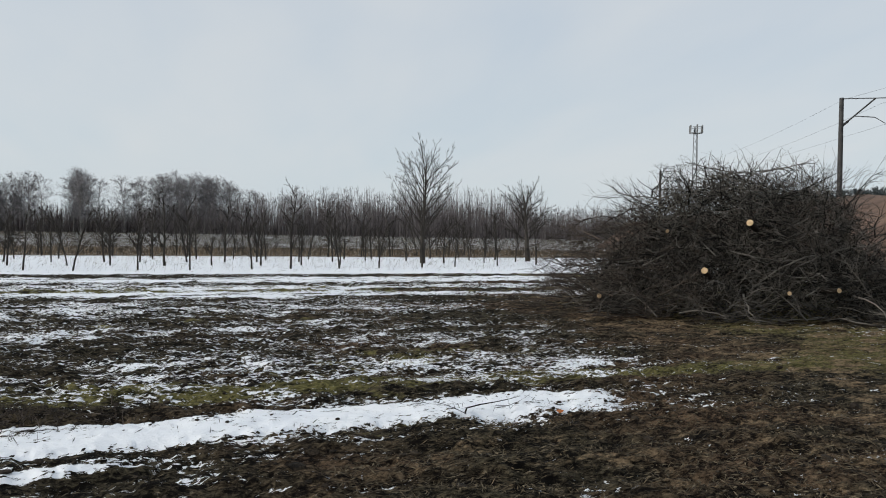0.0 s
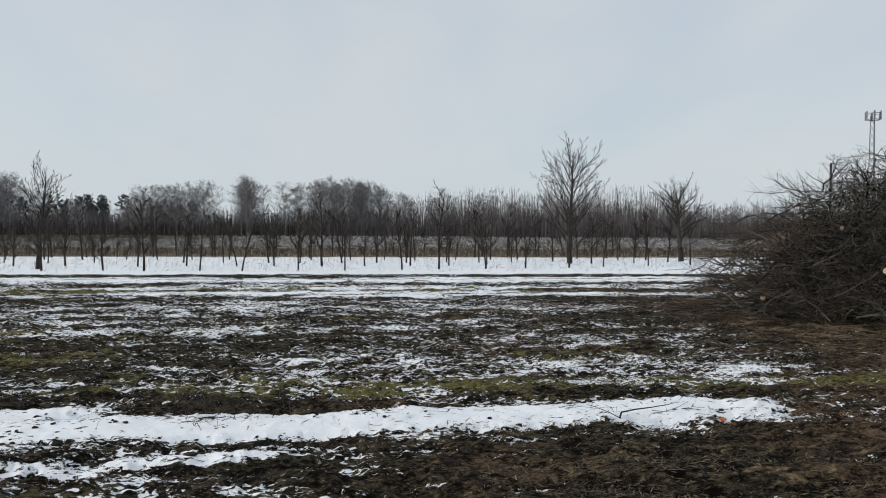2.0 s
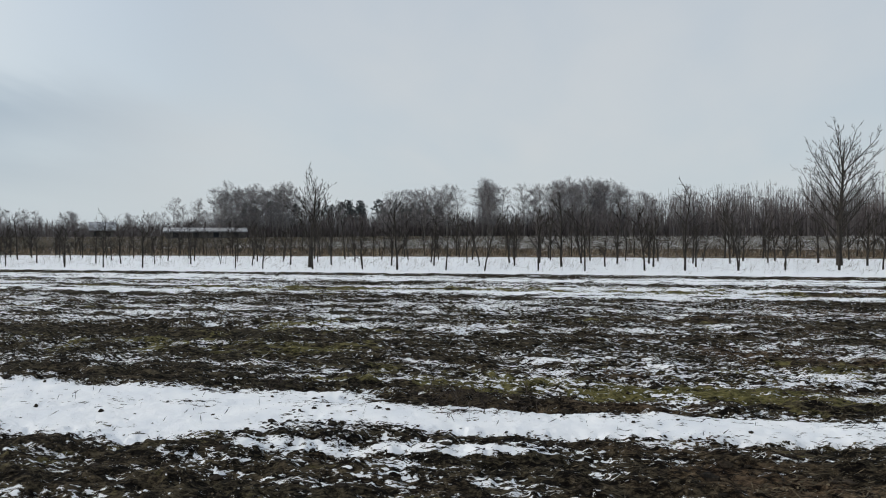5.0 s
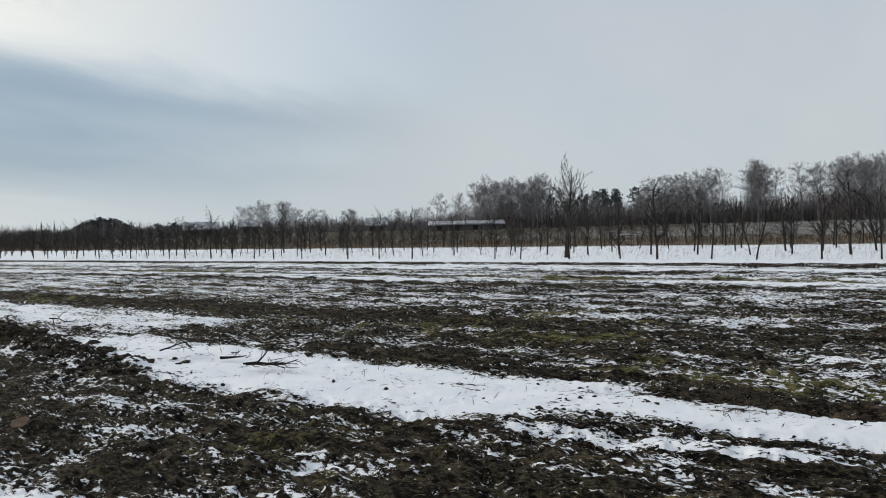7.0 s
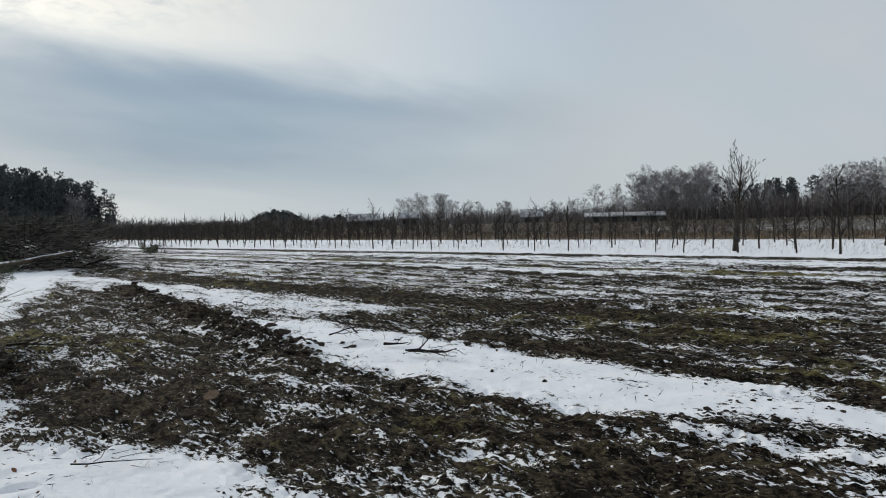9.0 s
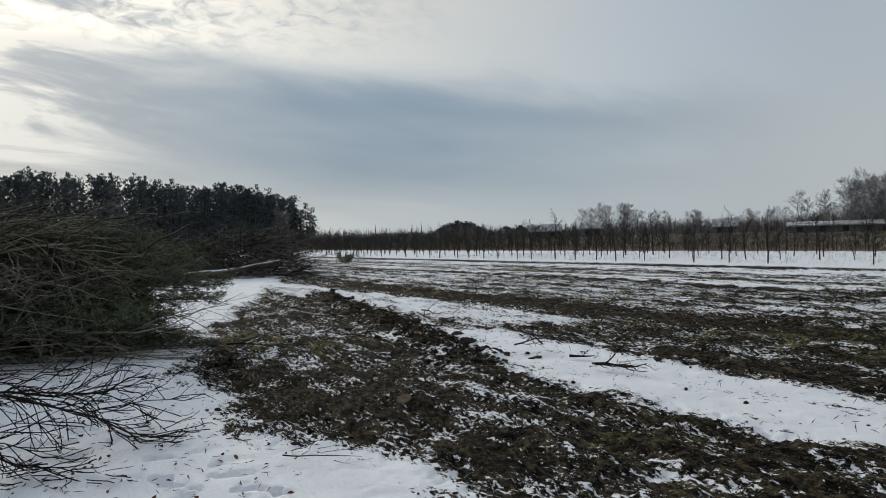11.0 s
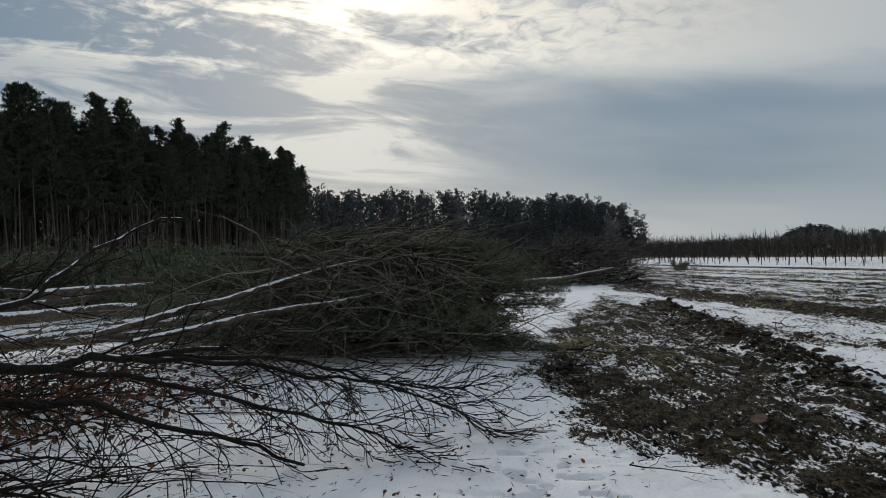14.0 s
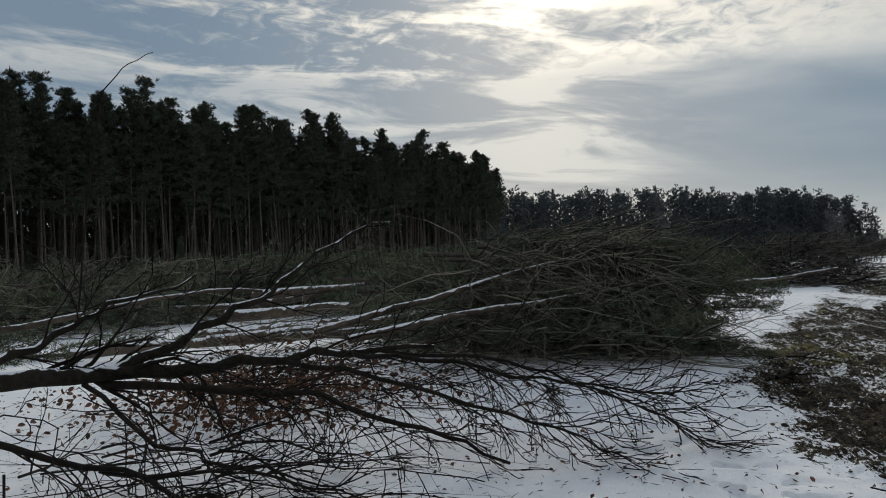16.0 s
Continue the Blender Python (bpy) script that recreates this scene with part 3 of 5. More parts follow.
# trees round the farms, farther off
for az, d, size, number in ((65.5, 260, 0.72, 4), (64.2, 255, 0.78, 4), (63, 250, 0.8, 5), (62, 250, 0.66, 4), (60.2, 260, 0.62, 4), (57.6, 260, 0.62, 5), (54, 240, 0.52, 4),
                            (75.5, 330, 0.50, 5), (76.5, 330, 0.46, 5), (74.6, 330, 0.47, 5), (77.3, 330, 0.38, 4), (73.8, 330, 0.36, 4), (68, 280, 0.4, 4), (71, 290, 0.36, 4), (66.8, 270, 0.42, 3),
                            (59, 250, 0.5, 3), (52, 230, 0.55, 4), (101.9, 205, 1.28, 1), (89.5, 256, 0.86, 4)):
    for _ in range(number):
        x, y = polar(az + rng.normal(0, 0.4), d * rng.uniform(0.97, 1.03))
        copy_thing(birches[int(rng.integers(len(birches)))], Matrix()).matrix_basis = pose(x, y, 0, 0, 0, rng.uniform(0, 360)) @ Matrix.Scale(size * rng.uniform(0.9, 1.08), 4)

# the dense young wood and hedges that close the field
poles = []
tips = []
for _ in range(1600):
    az = rng.uniform(-14, 23)
    d = rng.uniform(150, 190)
    tall = (7.0 + 4.0 * min(1, max(0, (21 - az) / 12))) * rng.uniform(0.6, 1.12) * (1.0 if az > -7 else 0.72)
    x, y = polar(az, d)
    poles.append((0, wander((x, y, 0), (rng.normal(0, 0.03), rng.normal(0, 0.03), 1), tall, 4, 0.03), np.linspace(0.06, 0.015, 4)))
    tips += [poles[-1][1][0] * (1, 1, 0) + (rng.normal(0, 0.5), rng.normal(0, 0.5), tall * rng.uniform(0.35, 0.93)) for _ in range(9)]
for _ in range(3500):
    az = rng.uniform(16, 88)
    low = 1.05 if az < 49 else 0.8
    d = rng.uniform(172, 204) if az < 50 else rng.uniform(215, 250)
    x, y = polar(az, d)
    tall = low * rng.uniform(4.2, 7.5) * (1.0 if az < 66 else 0.66)
    poles.append((0, wander((x, y, 0), (rng.normal(0, 0.08), rng.normal(0, 0.08), 1), tall, 4, 0.08), np.linspace(0.06, 0.015, 4)))
    tips += [np.array((x + rng.normal(0, 0.7), y + rng.normal(0, 0.7), tall * rng.uniform(0.2, 0.9))) for _ in range(8)]
under = []
for _ in range(12000):
    az = rng.uniform(-15, 51)
    x, y = polar(az, rng.uniform(176, 206))
    under.append((x, y, rng.uniform(2.5, 5.0) if az > 38 else rng.uniform(2.5, 6.2) if az > 12 else rng.uniform(4.0, 9.0) * (1.0 if az > -7 else 0.72)))
for _ in range(5200):
    az = rng.uniform(46, 90)
    x, y = polar(az, rng.uniform(245, 275))
    under.append((x, y, rng.uniform(2.6, 5.4)))
poles = [(d, p, np.maximum(r, 0.02)) for d, p, r in poles]
tagged(new("young_wood", tube_mesh("young_wood", limb_groups(poles), THICKET)), "dense bare young wood closing the field", "woods", kind="stuff")
v, q = needle_arrays(np.array(tips), np.tile((0.0, 0.0, 1.0), (len(tips), 1)), 3, 1.3, 0.022, 0.35)
tagged(new("young_twigs", mesh_from("young_twigs", v, q, mat=THICKET, smooth=False)), "fine bare twigs of the young wood", "twigs", kind="stuff")


def upright_blades(name, places, wide, mat, label, category):
    """Pointed upright growth, each as tall as its third number."""
    p = np.array(places)
    at = np.stack([p[:, 0], p[:, 1], np.zeros(len(p)) - 0.05], 1)
    v, q = needle_arrays(at, np.tile((0.0, 0.0, 1.0), (len(p), 1)), 1, 1.0, 1.0, 0.12)
    v = v.reshape(-1, 4, 3)
    v = at[:, None] + (v - at[:, None]) * np.stack([np.full(len(p), wide), np.full(len(p), wide), p[:, 2]], 1)[:, None]
    return tagged(new(name, mesh_from(name, v, q, mat=mat, smooth=False)), label, category, kind="stuff")


upright_blades("undergrowth", under, 0.13, THICKET, "dense brown undergrowth of the bare wood", "undergrowth")


# ---- pine forest ----
rng = np.random.default_rng(33)
def pine_arrays(height, bare, clumps, blades, size, spread=2.3, places=3, narrow=0.13, fan=0.62, rise=0.45):
    """Trunk lines and needle clumps of a pine."""
    lines = [(wander((0, 0, -0.1), (rng.normal(0, 0.02), rng.normal(0, 0.02), 1), height, 6, 0.012, 0.02), np.linspace(0.11, 0.02, 6))]
    trunk = lines[0][0]
    at, way, limbs = [], [], []
    for i in range(clumps):
        s = bare + (1 - bare) * ((i + rng.uniform(0, 1)) / clumps) ** 0.8
        f = s * 5
        j = min(int(f), 4)
        p = trunk[j] + (trunk[j + 1] - trunk[j]) * (f - j)
        a = rng.uniform(0, 2 * math.pi)
        rel = (s - bare) / (1 - bare)
        reach = spread * (0.12 + 0.88 * min(1.0, 0.55 + 2.0 * rel) * (1 - rel) ** 1.0) * rng.uniform(0.35, 1.4)
        end = p + np.array([math.cos(a) * reach, math.sin(a) * reach, reach * rng.uniform(0.0, 0.55)])
        limbs.append((np.array([p, (p + end) / 2 + (0, 0, 0.1), end]), np.array([0.035, 0.02, 0.01])))
        for _ in range(places):
            at.append(p + (end - p) * rng.uniform(0.35, 1.05) + rng.normal(0, size * 0.55, 3) * (1, 1, 0.3))
            way.append(unit(end - p) + np.array([0, 0, rise]))
    for _ in range(2 * places + 1):
        at.append(trunk[-1] + rng.normal(0, 0.14, 3) - (0, 0, rng.uniform(0, 2.2)))
        way.append((0, 0, 1.2))
    # dead stubs below the crown
    for _ in range(14):
        f = bare * rng.uniform(0.4, 1.0) * 5
        p = trunk[int(f)] + (trunk[int(f) + 1] - trunk[int(f)]) * (f - int(f))
        a = rng.uniform(0, 2 * math.pi)
        limbs.append((np.array([p, p + np.array([math.cos(a), math.sin(a), -0.1]) * 0.6, p + np.array([math.cos(a), math.sin(a), -0.25]) * 1.1]), np.array([0.02, 0.013, 0.006])))
    v, q = needle_arrays(np.array(at), np.array(way, float), blades, size, size * narrow, fan)
    return lines, limbs, v, q


def pine(height, bare):
    lines, limbs, v, q = pine_arrays(height, bare, 92, 13, 0.36, 2.6, 6, 0.09, 0.62, 0.35)
    ob = empty("pine_tree", Matrix(), "tall dark pine with a long bare trunk", "tree", "pine forest edge")
    child("trunk", tube_mesh("trunk", [(lines, 7), (limbs, 3)], PINE_BARK), ob)
    child("crown", mesh_from("crown", v, q, mat=PINE_NEEDLES, smooth=False), ob)
    return ob


pines = [pine(h, b) for h, b in ((18.5, 0.54), (19.2, 0.50), (17.2, 0.55), (20.0, 0.58), (16.5, 0.46), (18, 0.42))]
first = 0
for row in range(4):
    x = -18.0 - row
    while x > -124:
        x -= 1.25 * rng.uniform(0.4, 1.6)
        y = -54.0 - row * 3.0 + rng.normal(0, 0.9)
        m = pose(x, y, 0, rng.normal(0, 1.2), rng.normal(0, 1.2), rng.uniform(0, 360)) @ Matrix.Scale(rng.uniform(0.92, 1.20) * (0.86 + 0.09 * min(1.0, max(0.0, (-46.0 - x) / 48.0))), 4)
        if first < len(pines):
            pines[first].matrix_basis = m
        else:
            copy_thing(pines[int(rng.integers(len(pines)))], Matrix()).matrix_basis = m
        first += 1


def sapling(height, lean):
    """A slim bare stem with a few crooked side limbs."""
    out = []
    grow((0, 0, -0.1), (lean, rng.normal(0, 0.05), 1), height, 0.05, 2, {2: 9, 1: 4}, 0.75, 0.09, 0.03, out, 0.3, 0.3)
    out = [(d, p, np.maximum(r, 0.012)) for d, p, r in out]
    ob = empty("sapling", Matrix(), "slim bare pale sapling before the pine forest", "tree", "saplings")
    trunk, branches = bare_tree_meshes("sapling", out, PALE_BRUSH)
    child("trunk", trunk, ob)
    child("crown", branches, ob)
    return ob


saplings = [sapling(h, l) for h, l in ((7.5, 0.1), (6.0, -0.25), (8.5, 0.05), (5.0, 0.45))]
for i in range(44):
    x = -108 + 92 * rng.random()
    m = pose(x, -50.5 + rng.normal(0, 1.6), 0, 0, 0, rng.uniform(0, 360)) @ Matrix.Scale(rng.uniform(0.7, 1.25), 4)
    if i < len(saplings):
        saplings[i].matrix_basis = m
    else:
        copy_thing(saplings[i % 4], Matrix()).matrix_basis = m


def stand(name, places, label, blades, clumps, hide=0.55, mat=PINE_NEEDLES, size=1.0, spread=2.4):
    """Many pines in one mesh."""
    trunks, vs, qs, base = [], [], [], 0
    for x, y, h in places:
        lines, limbs, v, q = pine_arrays(h, hide, clumps, blades, size, spread, 2, 0.15, 0.5, 0.35)
        for p, r in lines:
            trunks.append((p + (x, y, 0), r))
        vs.append(v + (x, y, 0))
        qs.append(q + base)
        base += len(v)
    ob = empty(name, Matrix(), label, "woods", kind="stuff")
    a = child("trunks", tube_mesh("trunks", [(trunks, 5)], PINE_BARK), ob)
    b = child("crowns", mesh_from("crowns", np.concatenate(vs), np.concatenate(qs), mat=mat, smooth=False), ob)
    tagged(a, kind="stuff"), tagged(b, kind="stuff")
    return ob


deep = [(rng.uniform(-135, -8), rng.uniform(-92, -66), rng.uniform(16.5, 20) * (0.88 if k % 3 else 1.0)) for k in range(400)]
deep += [(rng.uniform(-8, 60), rng.uniform(-92, -58), rng.uniform(13.5, 17)) for _ in range(110)]
stand("pine_stand", deep, "dark depth of the pine forest", 5, 24, 0.06)
shade = [(rng.uniform(-140, 50), rng.uniform(-90, -61), rng.uniform(4.0, 9.0)) for _ in range(6500)]
upright_blades("forest_undergrowth", shade, 0.45, PINE_NEEDLES, "dark undergrowth inside the pine forest", "undergrowth")
edge = ((-118.0, -56.0), (-160, -70), (-192, -55), (-206, -36), (-242, -8), (-296, 9))
dist = []
for (x0, y0), (x1, y1) in zip(edge[:-1], edge[1:]):
    run = math.hypot(x1 - x0, y1 - y0)
    for _ in range(int(run * 2.5)):
        s, backoff = rng.random(), rng.uniform(0, 18)
        dist.append((x0 + (x1 - x0) * s - backoff * 0.5, y0 + (y1 - y0) * s - backoff, rng.uniform(16.5, 20.5) + 0.9 * math.sin(s * 9.0)))
for _ in range(14):
    dist.append((rng.uniform(-302, -294), rng.uniform(6, 15), rng.uniform(12, 19)))
fill = [(rng.uniform(-302, -294), rng.uniform(4, 15), rng.uniform(6, 12)) for _ in range(70)]
for (x0, y0), (x1, y1) in zip(edge[:-1], edge[1:]):
    for _ in range(int(math.hypot(x1 - x0, y1 - y0) * 17)):
        k, backoff = rng.random(), rng.uniform(4, 22)
        fill.append((x0 + (x1 - x0) * k - backoff * 0.5, y0 + (y1 - y0) * k - backoff, rng.uniform(6, 12.5)))
# both far forest meshes carry distance haze in their needle colour
upright_blades("far_undergrowth", fill, 1.0, HAZED_NEEDLES, "dark growth filling the distant forest", "undergrowth")
stand("far_forest", dist, "distant dark pine forest edge", 5, 42, 0.10, HAZED_NEEDLES, 0.85, 4.1)
# low evergreen wood behind the birches and beyond the railway
dark = []
for _ in range(60):
    x, y = polar(rng.uniform(30, 46), rng.uniform(206, 220))
    dark.append((x, y, rng.uniform(8.5, 11.5)))
for _ in range(150):
    x, y = polar(rng.uniform(-40, -22), rng.uniform(120, 140))
    dark.append((x, y, rng.uniform(7.6, 9.6)))
for _ in range(24):
    x, y = polar(rng.uniform(68, 72), rng.uniform(280, 300))
    dark.append((x, y, rng.uniform(4, 6)))
for _ in range(70):
    az = rng.uniform(73.6, 77.6)
    x, y = polar(az, rng.uniform(335, 350))
    dark.append((x, y, (9.6 - 1.2 * (az - 75.6) ** 2) * rng.uniform(0.85, 1.05)))
# these needles too have the haze of distance mixed into their colour
stand("evergreen_wood", dark, "dark evergreens behind the bare birches", 7, 34, 0.08, HAZED_NEEDLES, 0.7, 2.1)


# ---- heap of cut branches ----
rng = np.random.default_rng(34)
def tangle(count, inside, length, thick, kids, bend=0.13):
    """Crooked limbs strewn through a heap; inside gives a place and how far up it reaches."""
    out = []
    for _ in range(count):
        at = inside()
        a = rng.uniform(0, 2 * math.pi)
        way = (math.cos(a), math.sin(a), rng.normal(0.12, 0.38))
        grow(at, way, length * rng.uniform(0.5, 1.3), thick * rng.uniform(0.4, 1.5), 2, kids, 0.7, bend, 0.02, out, 0.15, 0.5)
    return out


def capped(out, top):
    """Presses what sticks out above a height down towards it."""
    return [(d, np.concatenate([p[:, :2], np.where(p[:, 2:] > top, top + (p[:, 2:] - top) * 0.35, p[:, 2:])], 1), r) for d, p, r in out]


def above_ground(out, low=0.02):
    return [(d, np.concatenate([p[:, :2], np.maximum(p[:, 2:], low + rng.uniform(0, 0.1))], 1), r) for d, p, r in out]


def cut_end(parent, x, y, z, radius, facing, length=0.5):
    """A sawn branch end: pale face, dark bark."""
    d = unit(np.array(facing, float))
    pts = np.array([(x, y, z) - d * length, (x, y, z) - d * length * 0.5, (x, y, z)])
    log = child("log", tube_mesh("log", [([(pts, np.array([radius * 0.9, radius, radius]))], 12)], WET_BARK), parent)
    m = Matrix.Translation((x, y, z)) @ Vector(d).to_track_quat("Z", "Y").to_matrix().to_4x4()
    bm = bmesh.new()
    bmesh.ops.create_cone(bm, cap_ends=True, segments=12, radius1=radius * 0.98, radius2=radius * 0.9, depth=0.012, matrix=m)
    me = bpy.data.meshes.new("cut_face")
    bm.to_mesh(me)
    bm.free()
    me.materials.append(CUT_WOOD)
    child("cut_face", me, log, "pale freshly sawn wood")


def heap_inside(cx, cy, rx, ry, h, turn=0.0, peak=4.0):
    def place():
        r, a = math.sqrt(rng.random()), rng.uniform(0, 2 * math.pi)
        x, y = r * math.cos(a) * rx, r * math.sin(a) * ry
        c, s = math.cos(turn), math.sin(turn)
        return np.array([cx + x * c - y * s, cy + x * s + y * c, 0.05 + h * (1 - r ** peak) * rng.random() ** 0.75])
    return place


heap = empty("brush_heap", pose(0, 0, 0), "great heap of cut dark branches with pale sawn ends", "brush heap")
inner = heap_inside(6.75, 16.5, 3.8, 2.6, 3.15, 0.12, 2.9)
packed = heap_inside(6.8, 16.5, 3.5, 2.4, 3.0, 0.12, 3.6)
for r in range(4):
    out = above_ground(capped(tangle(125, inner, 1.35, 0.016, {2: 9, 1: 3}, 0.2), 3.1))
    if r == 0:
        # the outermost branches, one by one
        sprays = []
        for o in out:
            sprays = sprays + [[o]] if o[0] == 2 else sprays[:-1] + [sprays[-1] + [o]]
        for spray in sprays:
            child("branch", tube_mesh("branch", limb_groups(spray, (3, 3, 5)), BRUSH), heap)
        continue
    layer = child("branch_layer", tube_mesh("branch_layer", limb_groups([o for o in out if o[0] == 2]), BRUSH), heap)
    twigs = child("twig_layer", tube_mesh("twig_layer", limb_groups([o for o in out if o[0] < 2], (3, 3, 3)), BRUSH), layer)
    tagged(layer, kind="stuff"), tagged(twigs, kind="stuff")
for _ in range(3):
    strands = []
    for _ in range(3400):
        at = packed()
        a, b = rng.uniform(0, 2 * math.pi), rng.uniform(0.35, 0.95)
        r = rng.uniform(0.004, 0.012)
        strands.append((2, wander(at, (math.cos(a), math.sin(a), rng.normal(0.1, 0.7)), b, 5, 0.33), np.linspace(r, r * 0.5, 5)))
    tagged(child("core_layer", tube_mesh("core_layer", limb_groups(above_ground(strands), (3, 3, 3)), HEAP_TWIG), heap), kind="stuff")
out = above_ground(capped(tangle(270, heap_inside(4.0, 15.9, 1.95, 2.0, 2.1), 0.95, 0.013, {2: 7, 1: 4}), 2.0))
tagged(child("side_layer", tube_mesh("side_layer", limb_groups(out, (3, 3, 3)), TWIG_BARK), heap), kind="stuff")
rods = []
for _ in range(110):
    x, y = rng.uniform(5.0, 8.8), 16.2 + rng.uniform(-0.9, 0.9)
    grow((x, y, 2.2 + 0.75 * (1 - abs(x - 7.0) / 2.0) + rng.uniform(-0.3, 0.1)), (rng.normal(0, 0.6), rng.normal(0, 0.3), 1), rng.uniform(0.3, 1.05), 0.011, 1, {1: 5}, 0.6, 0.2, 0.0, rods, 0.2, 0.45)
for _ in range(10):
    grow((rng.uniform(8.0, 9.3), 16.3 + rng.normal(0, 0.5), 2.4), (rng.normal(0, 0.35), rng.normal(0, 0.3), 1), rng.uniform(0.9, 1.5), 0.008, 1, {1: 3}, 0.5, 0.16, 0.0, rods, 0.3, 0.35)
for _ in range(45):
    grow((rng.uniform(3.6, 5.3), 16.0 + rng.normal(0, 0.5), rng.uniform(1.3, 2.0)), (rng.normal(-0.4, 0.5), rng.normal(0, 0.3), 1), rng.uniform(0.5, 1.0), 0.008, 1, {1: 5}, 0.6, 0.2, 0.0, rods, 0.2, 0.45)
tagged(child("top_layer", tube_mesh("top_layer", limb_groups(capped(rods, 3.8)), BRUSH), heap), kind="stuff")
for x, y, z, r, f in ((5.75, 13.75, 1.93, 0.066, (-0.75, -1, 0.3)), (4.9, 13.7, 1.02, 0.064, (-0.6, -1, 0.35)), (4.25, 13.9, 1.75, 0.035, (0.1, -1, -0.2)),
                      (3.2, 14.9, 0.42, 0.05, (-0.2, -1, 0.0)), (7.6, 14.0, 0.66, 0.05, (0.2, -1, 0.1)), (6.6, 13.9, 0.6, 0.04, (-0.3, -1, 0.2))):
    cut_end(heap, x, y, z, r, f)


# ---- felled pines and brush ----
rng = np.random.default_rng(41)
def felled_pine(length, label):
    """A felled pine on its side: trunk along +x with green boughs."""
    ob = empty("felled_pine", Matrix(), label, "felled tree", "felled trees")
    trunk = (wander((0, 0, 0.35), (1, 0, 0.0), length, 7, 0.02), np.linspace(0.075, 0.015, 7))
    boughs, at, way = [], [], []
    for i in range(84):
        s = 0.12 + 0.88 * (i + rng.random()) / 84
        f = s * 6
        j = min(int(f), 5)
        p = trunk[0][j] + (trunk[0][j + 1] - trunk[0][j]) * (f - j)
        a = rng.uniform(-0.4, math.pi + 0.4)
        d = np.array([0.9, math.cos(a), 0.42 * max(-0.5, math.sin(a))])
        long = (1.25 - 0.5 * s) * rng.uniform(0.6, 1.2)
        sub = []
        grow(p, d, long, 0.016, 1, {1: 7}, 0.7, 0.12, -0.03, sub, 0.2, 0.5)
        sub = above_ground(sub)
        boughs += sub
        for dd, pts, rr in sub:
            for q in range(1, len(pts)):
                if rng.random() < 0.8:
                    at.append(pts[q])
                    way.append(unit(pts[q] - pts[q - 1]))
    v, q = needle_arrays(np.array(at), np.array(way), 11, 0.115, 0.0085, 0.7)
    child("trunk", tube_mesh("trunk", [([trunk], 9)], TREE_BARK), ob)
    child("bough_frame", tube_mesh("bough_frame", limb_groups(boughs), TREE_BARK), ob)
    child("needle_cover", mesh_from("needle_cover", v, q, mat=FELLED_NEEDLES, smooth=False), ob)
    return ob


felled = [felled_pine(l, "felled pine with green boughs lying on snow") for l in (7.0, 8.5, 6.0)]
lying = ((-11.5, -8.8, 0.0, 92, 1.0), (-12.4, -9.2, 0.0, 92, 0.9), (-13.6, -8.6, 0.0, 92, 1.1), (-12.3, -8.2, 0.85, 94, 0.9), (-13.3, -8.8, 1.0, 90, 0.85), (-14.6, -8.0, 0.1, 86, 0.95),
         (-11.6, -6.4, 0.05, 98, 0.62), (-12.9, -7.0, 1.6, 94, 0.66), (-12.3, -6.2, 1.5, 90, 0.58), (-13.6, -6.8, 1.55, 88, 0.62), (-12.0, -4.7, 1.1, 88, 0.45), (-12.9, -4.8, 1.5, 88, 0.45), (-13.2, -4.4, 1.3, 84, 0.42), (-12.3, -4.2, 0.7, 90, 0.42), (-12.5, -9.0, 1.2, 90, 0.6), (-11.5, -4.5, 0.45, 94, 0.42), (-13.6, -4.9, 0.8, 90, 0.5), (-11.4, -5.0, 0.75, 90, 0.5), (-11.2, -6.0, 0.2, 88, 0.6), (-12.5, -5.6, 1.75, 86, 0.48), (-12.6, -5.3, 1.7, 90, 0.42), (-13.2, -5.0, 1.75, 88, 0.4), (-12.2, -5.2, 1.5, 92, 0.4), (-12.1, -6.4, 1.3, 92, 0.5), (-11.9, -5.2, 0.4, 88, 0.5), (-12.6, -5.0, 0.1, 84, 0.5), (-20.5, -17.0, 0.2, 80, 1.2), (-24.0, -19.0, 0.3, 170, 1.2), (-18.0, -24.0, 0.2, 150, 1.2), (-13.0, -25.0, 0.2, 130, 1.2), (-6.0, -27.0, 0.2, 160, 1.3),
         (-22.0, -18.0, 0.3, 60, 1.3), (-26.0, -10.0, 0.2, 100, 1.2), (-14.0, -28.0, 0.3, 20, 1.3), (-28.0, -16.0, 0.3, 120, 1.3), (-20.0, -22.0, 0.3, 170, 1.4), (-4.0, -24.0, 0.3, 170, 1.4), 
         (-35.5, -7.0, 0.3, 85, 1.1), (-37.0, -6.5, 1.0, 80, 1.0), (-34.6, -7.5, 0.1, 90, 1.0), (-38.5, -6.5, 1.4, 75, 1.0), (-36.0, -5.0, 1.1, 70, 0.9), (-37.6, -4.0, 0.5, 60, 0.9), (-34.8, -6.0, 0.9, 100, 0.9), (-36.0, -8.0, 1.2, 85, 1.0), (-36.5, -6.0, 1.5, 82, 0.8), (-37.0, -9.0, 0.4, 85, 1.1), (-35.0, -4.5, 0.2, 80, 0.8), (-38.0, -3.5, 0.9, 75, 0.8), (-18.5, -14.5, 0.1, 95, 1.0), (-23.0, -13.0, 0.2, 100, 1.3), (-9.0, -21.0, 0.2, 175, 1.4), (-3.0, -17.0, 0.1, 160, 1.1), (-30.0, -22.0, 0.3, 20, 1.5))
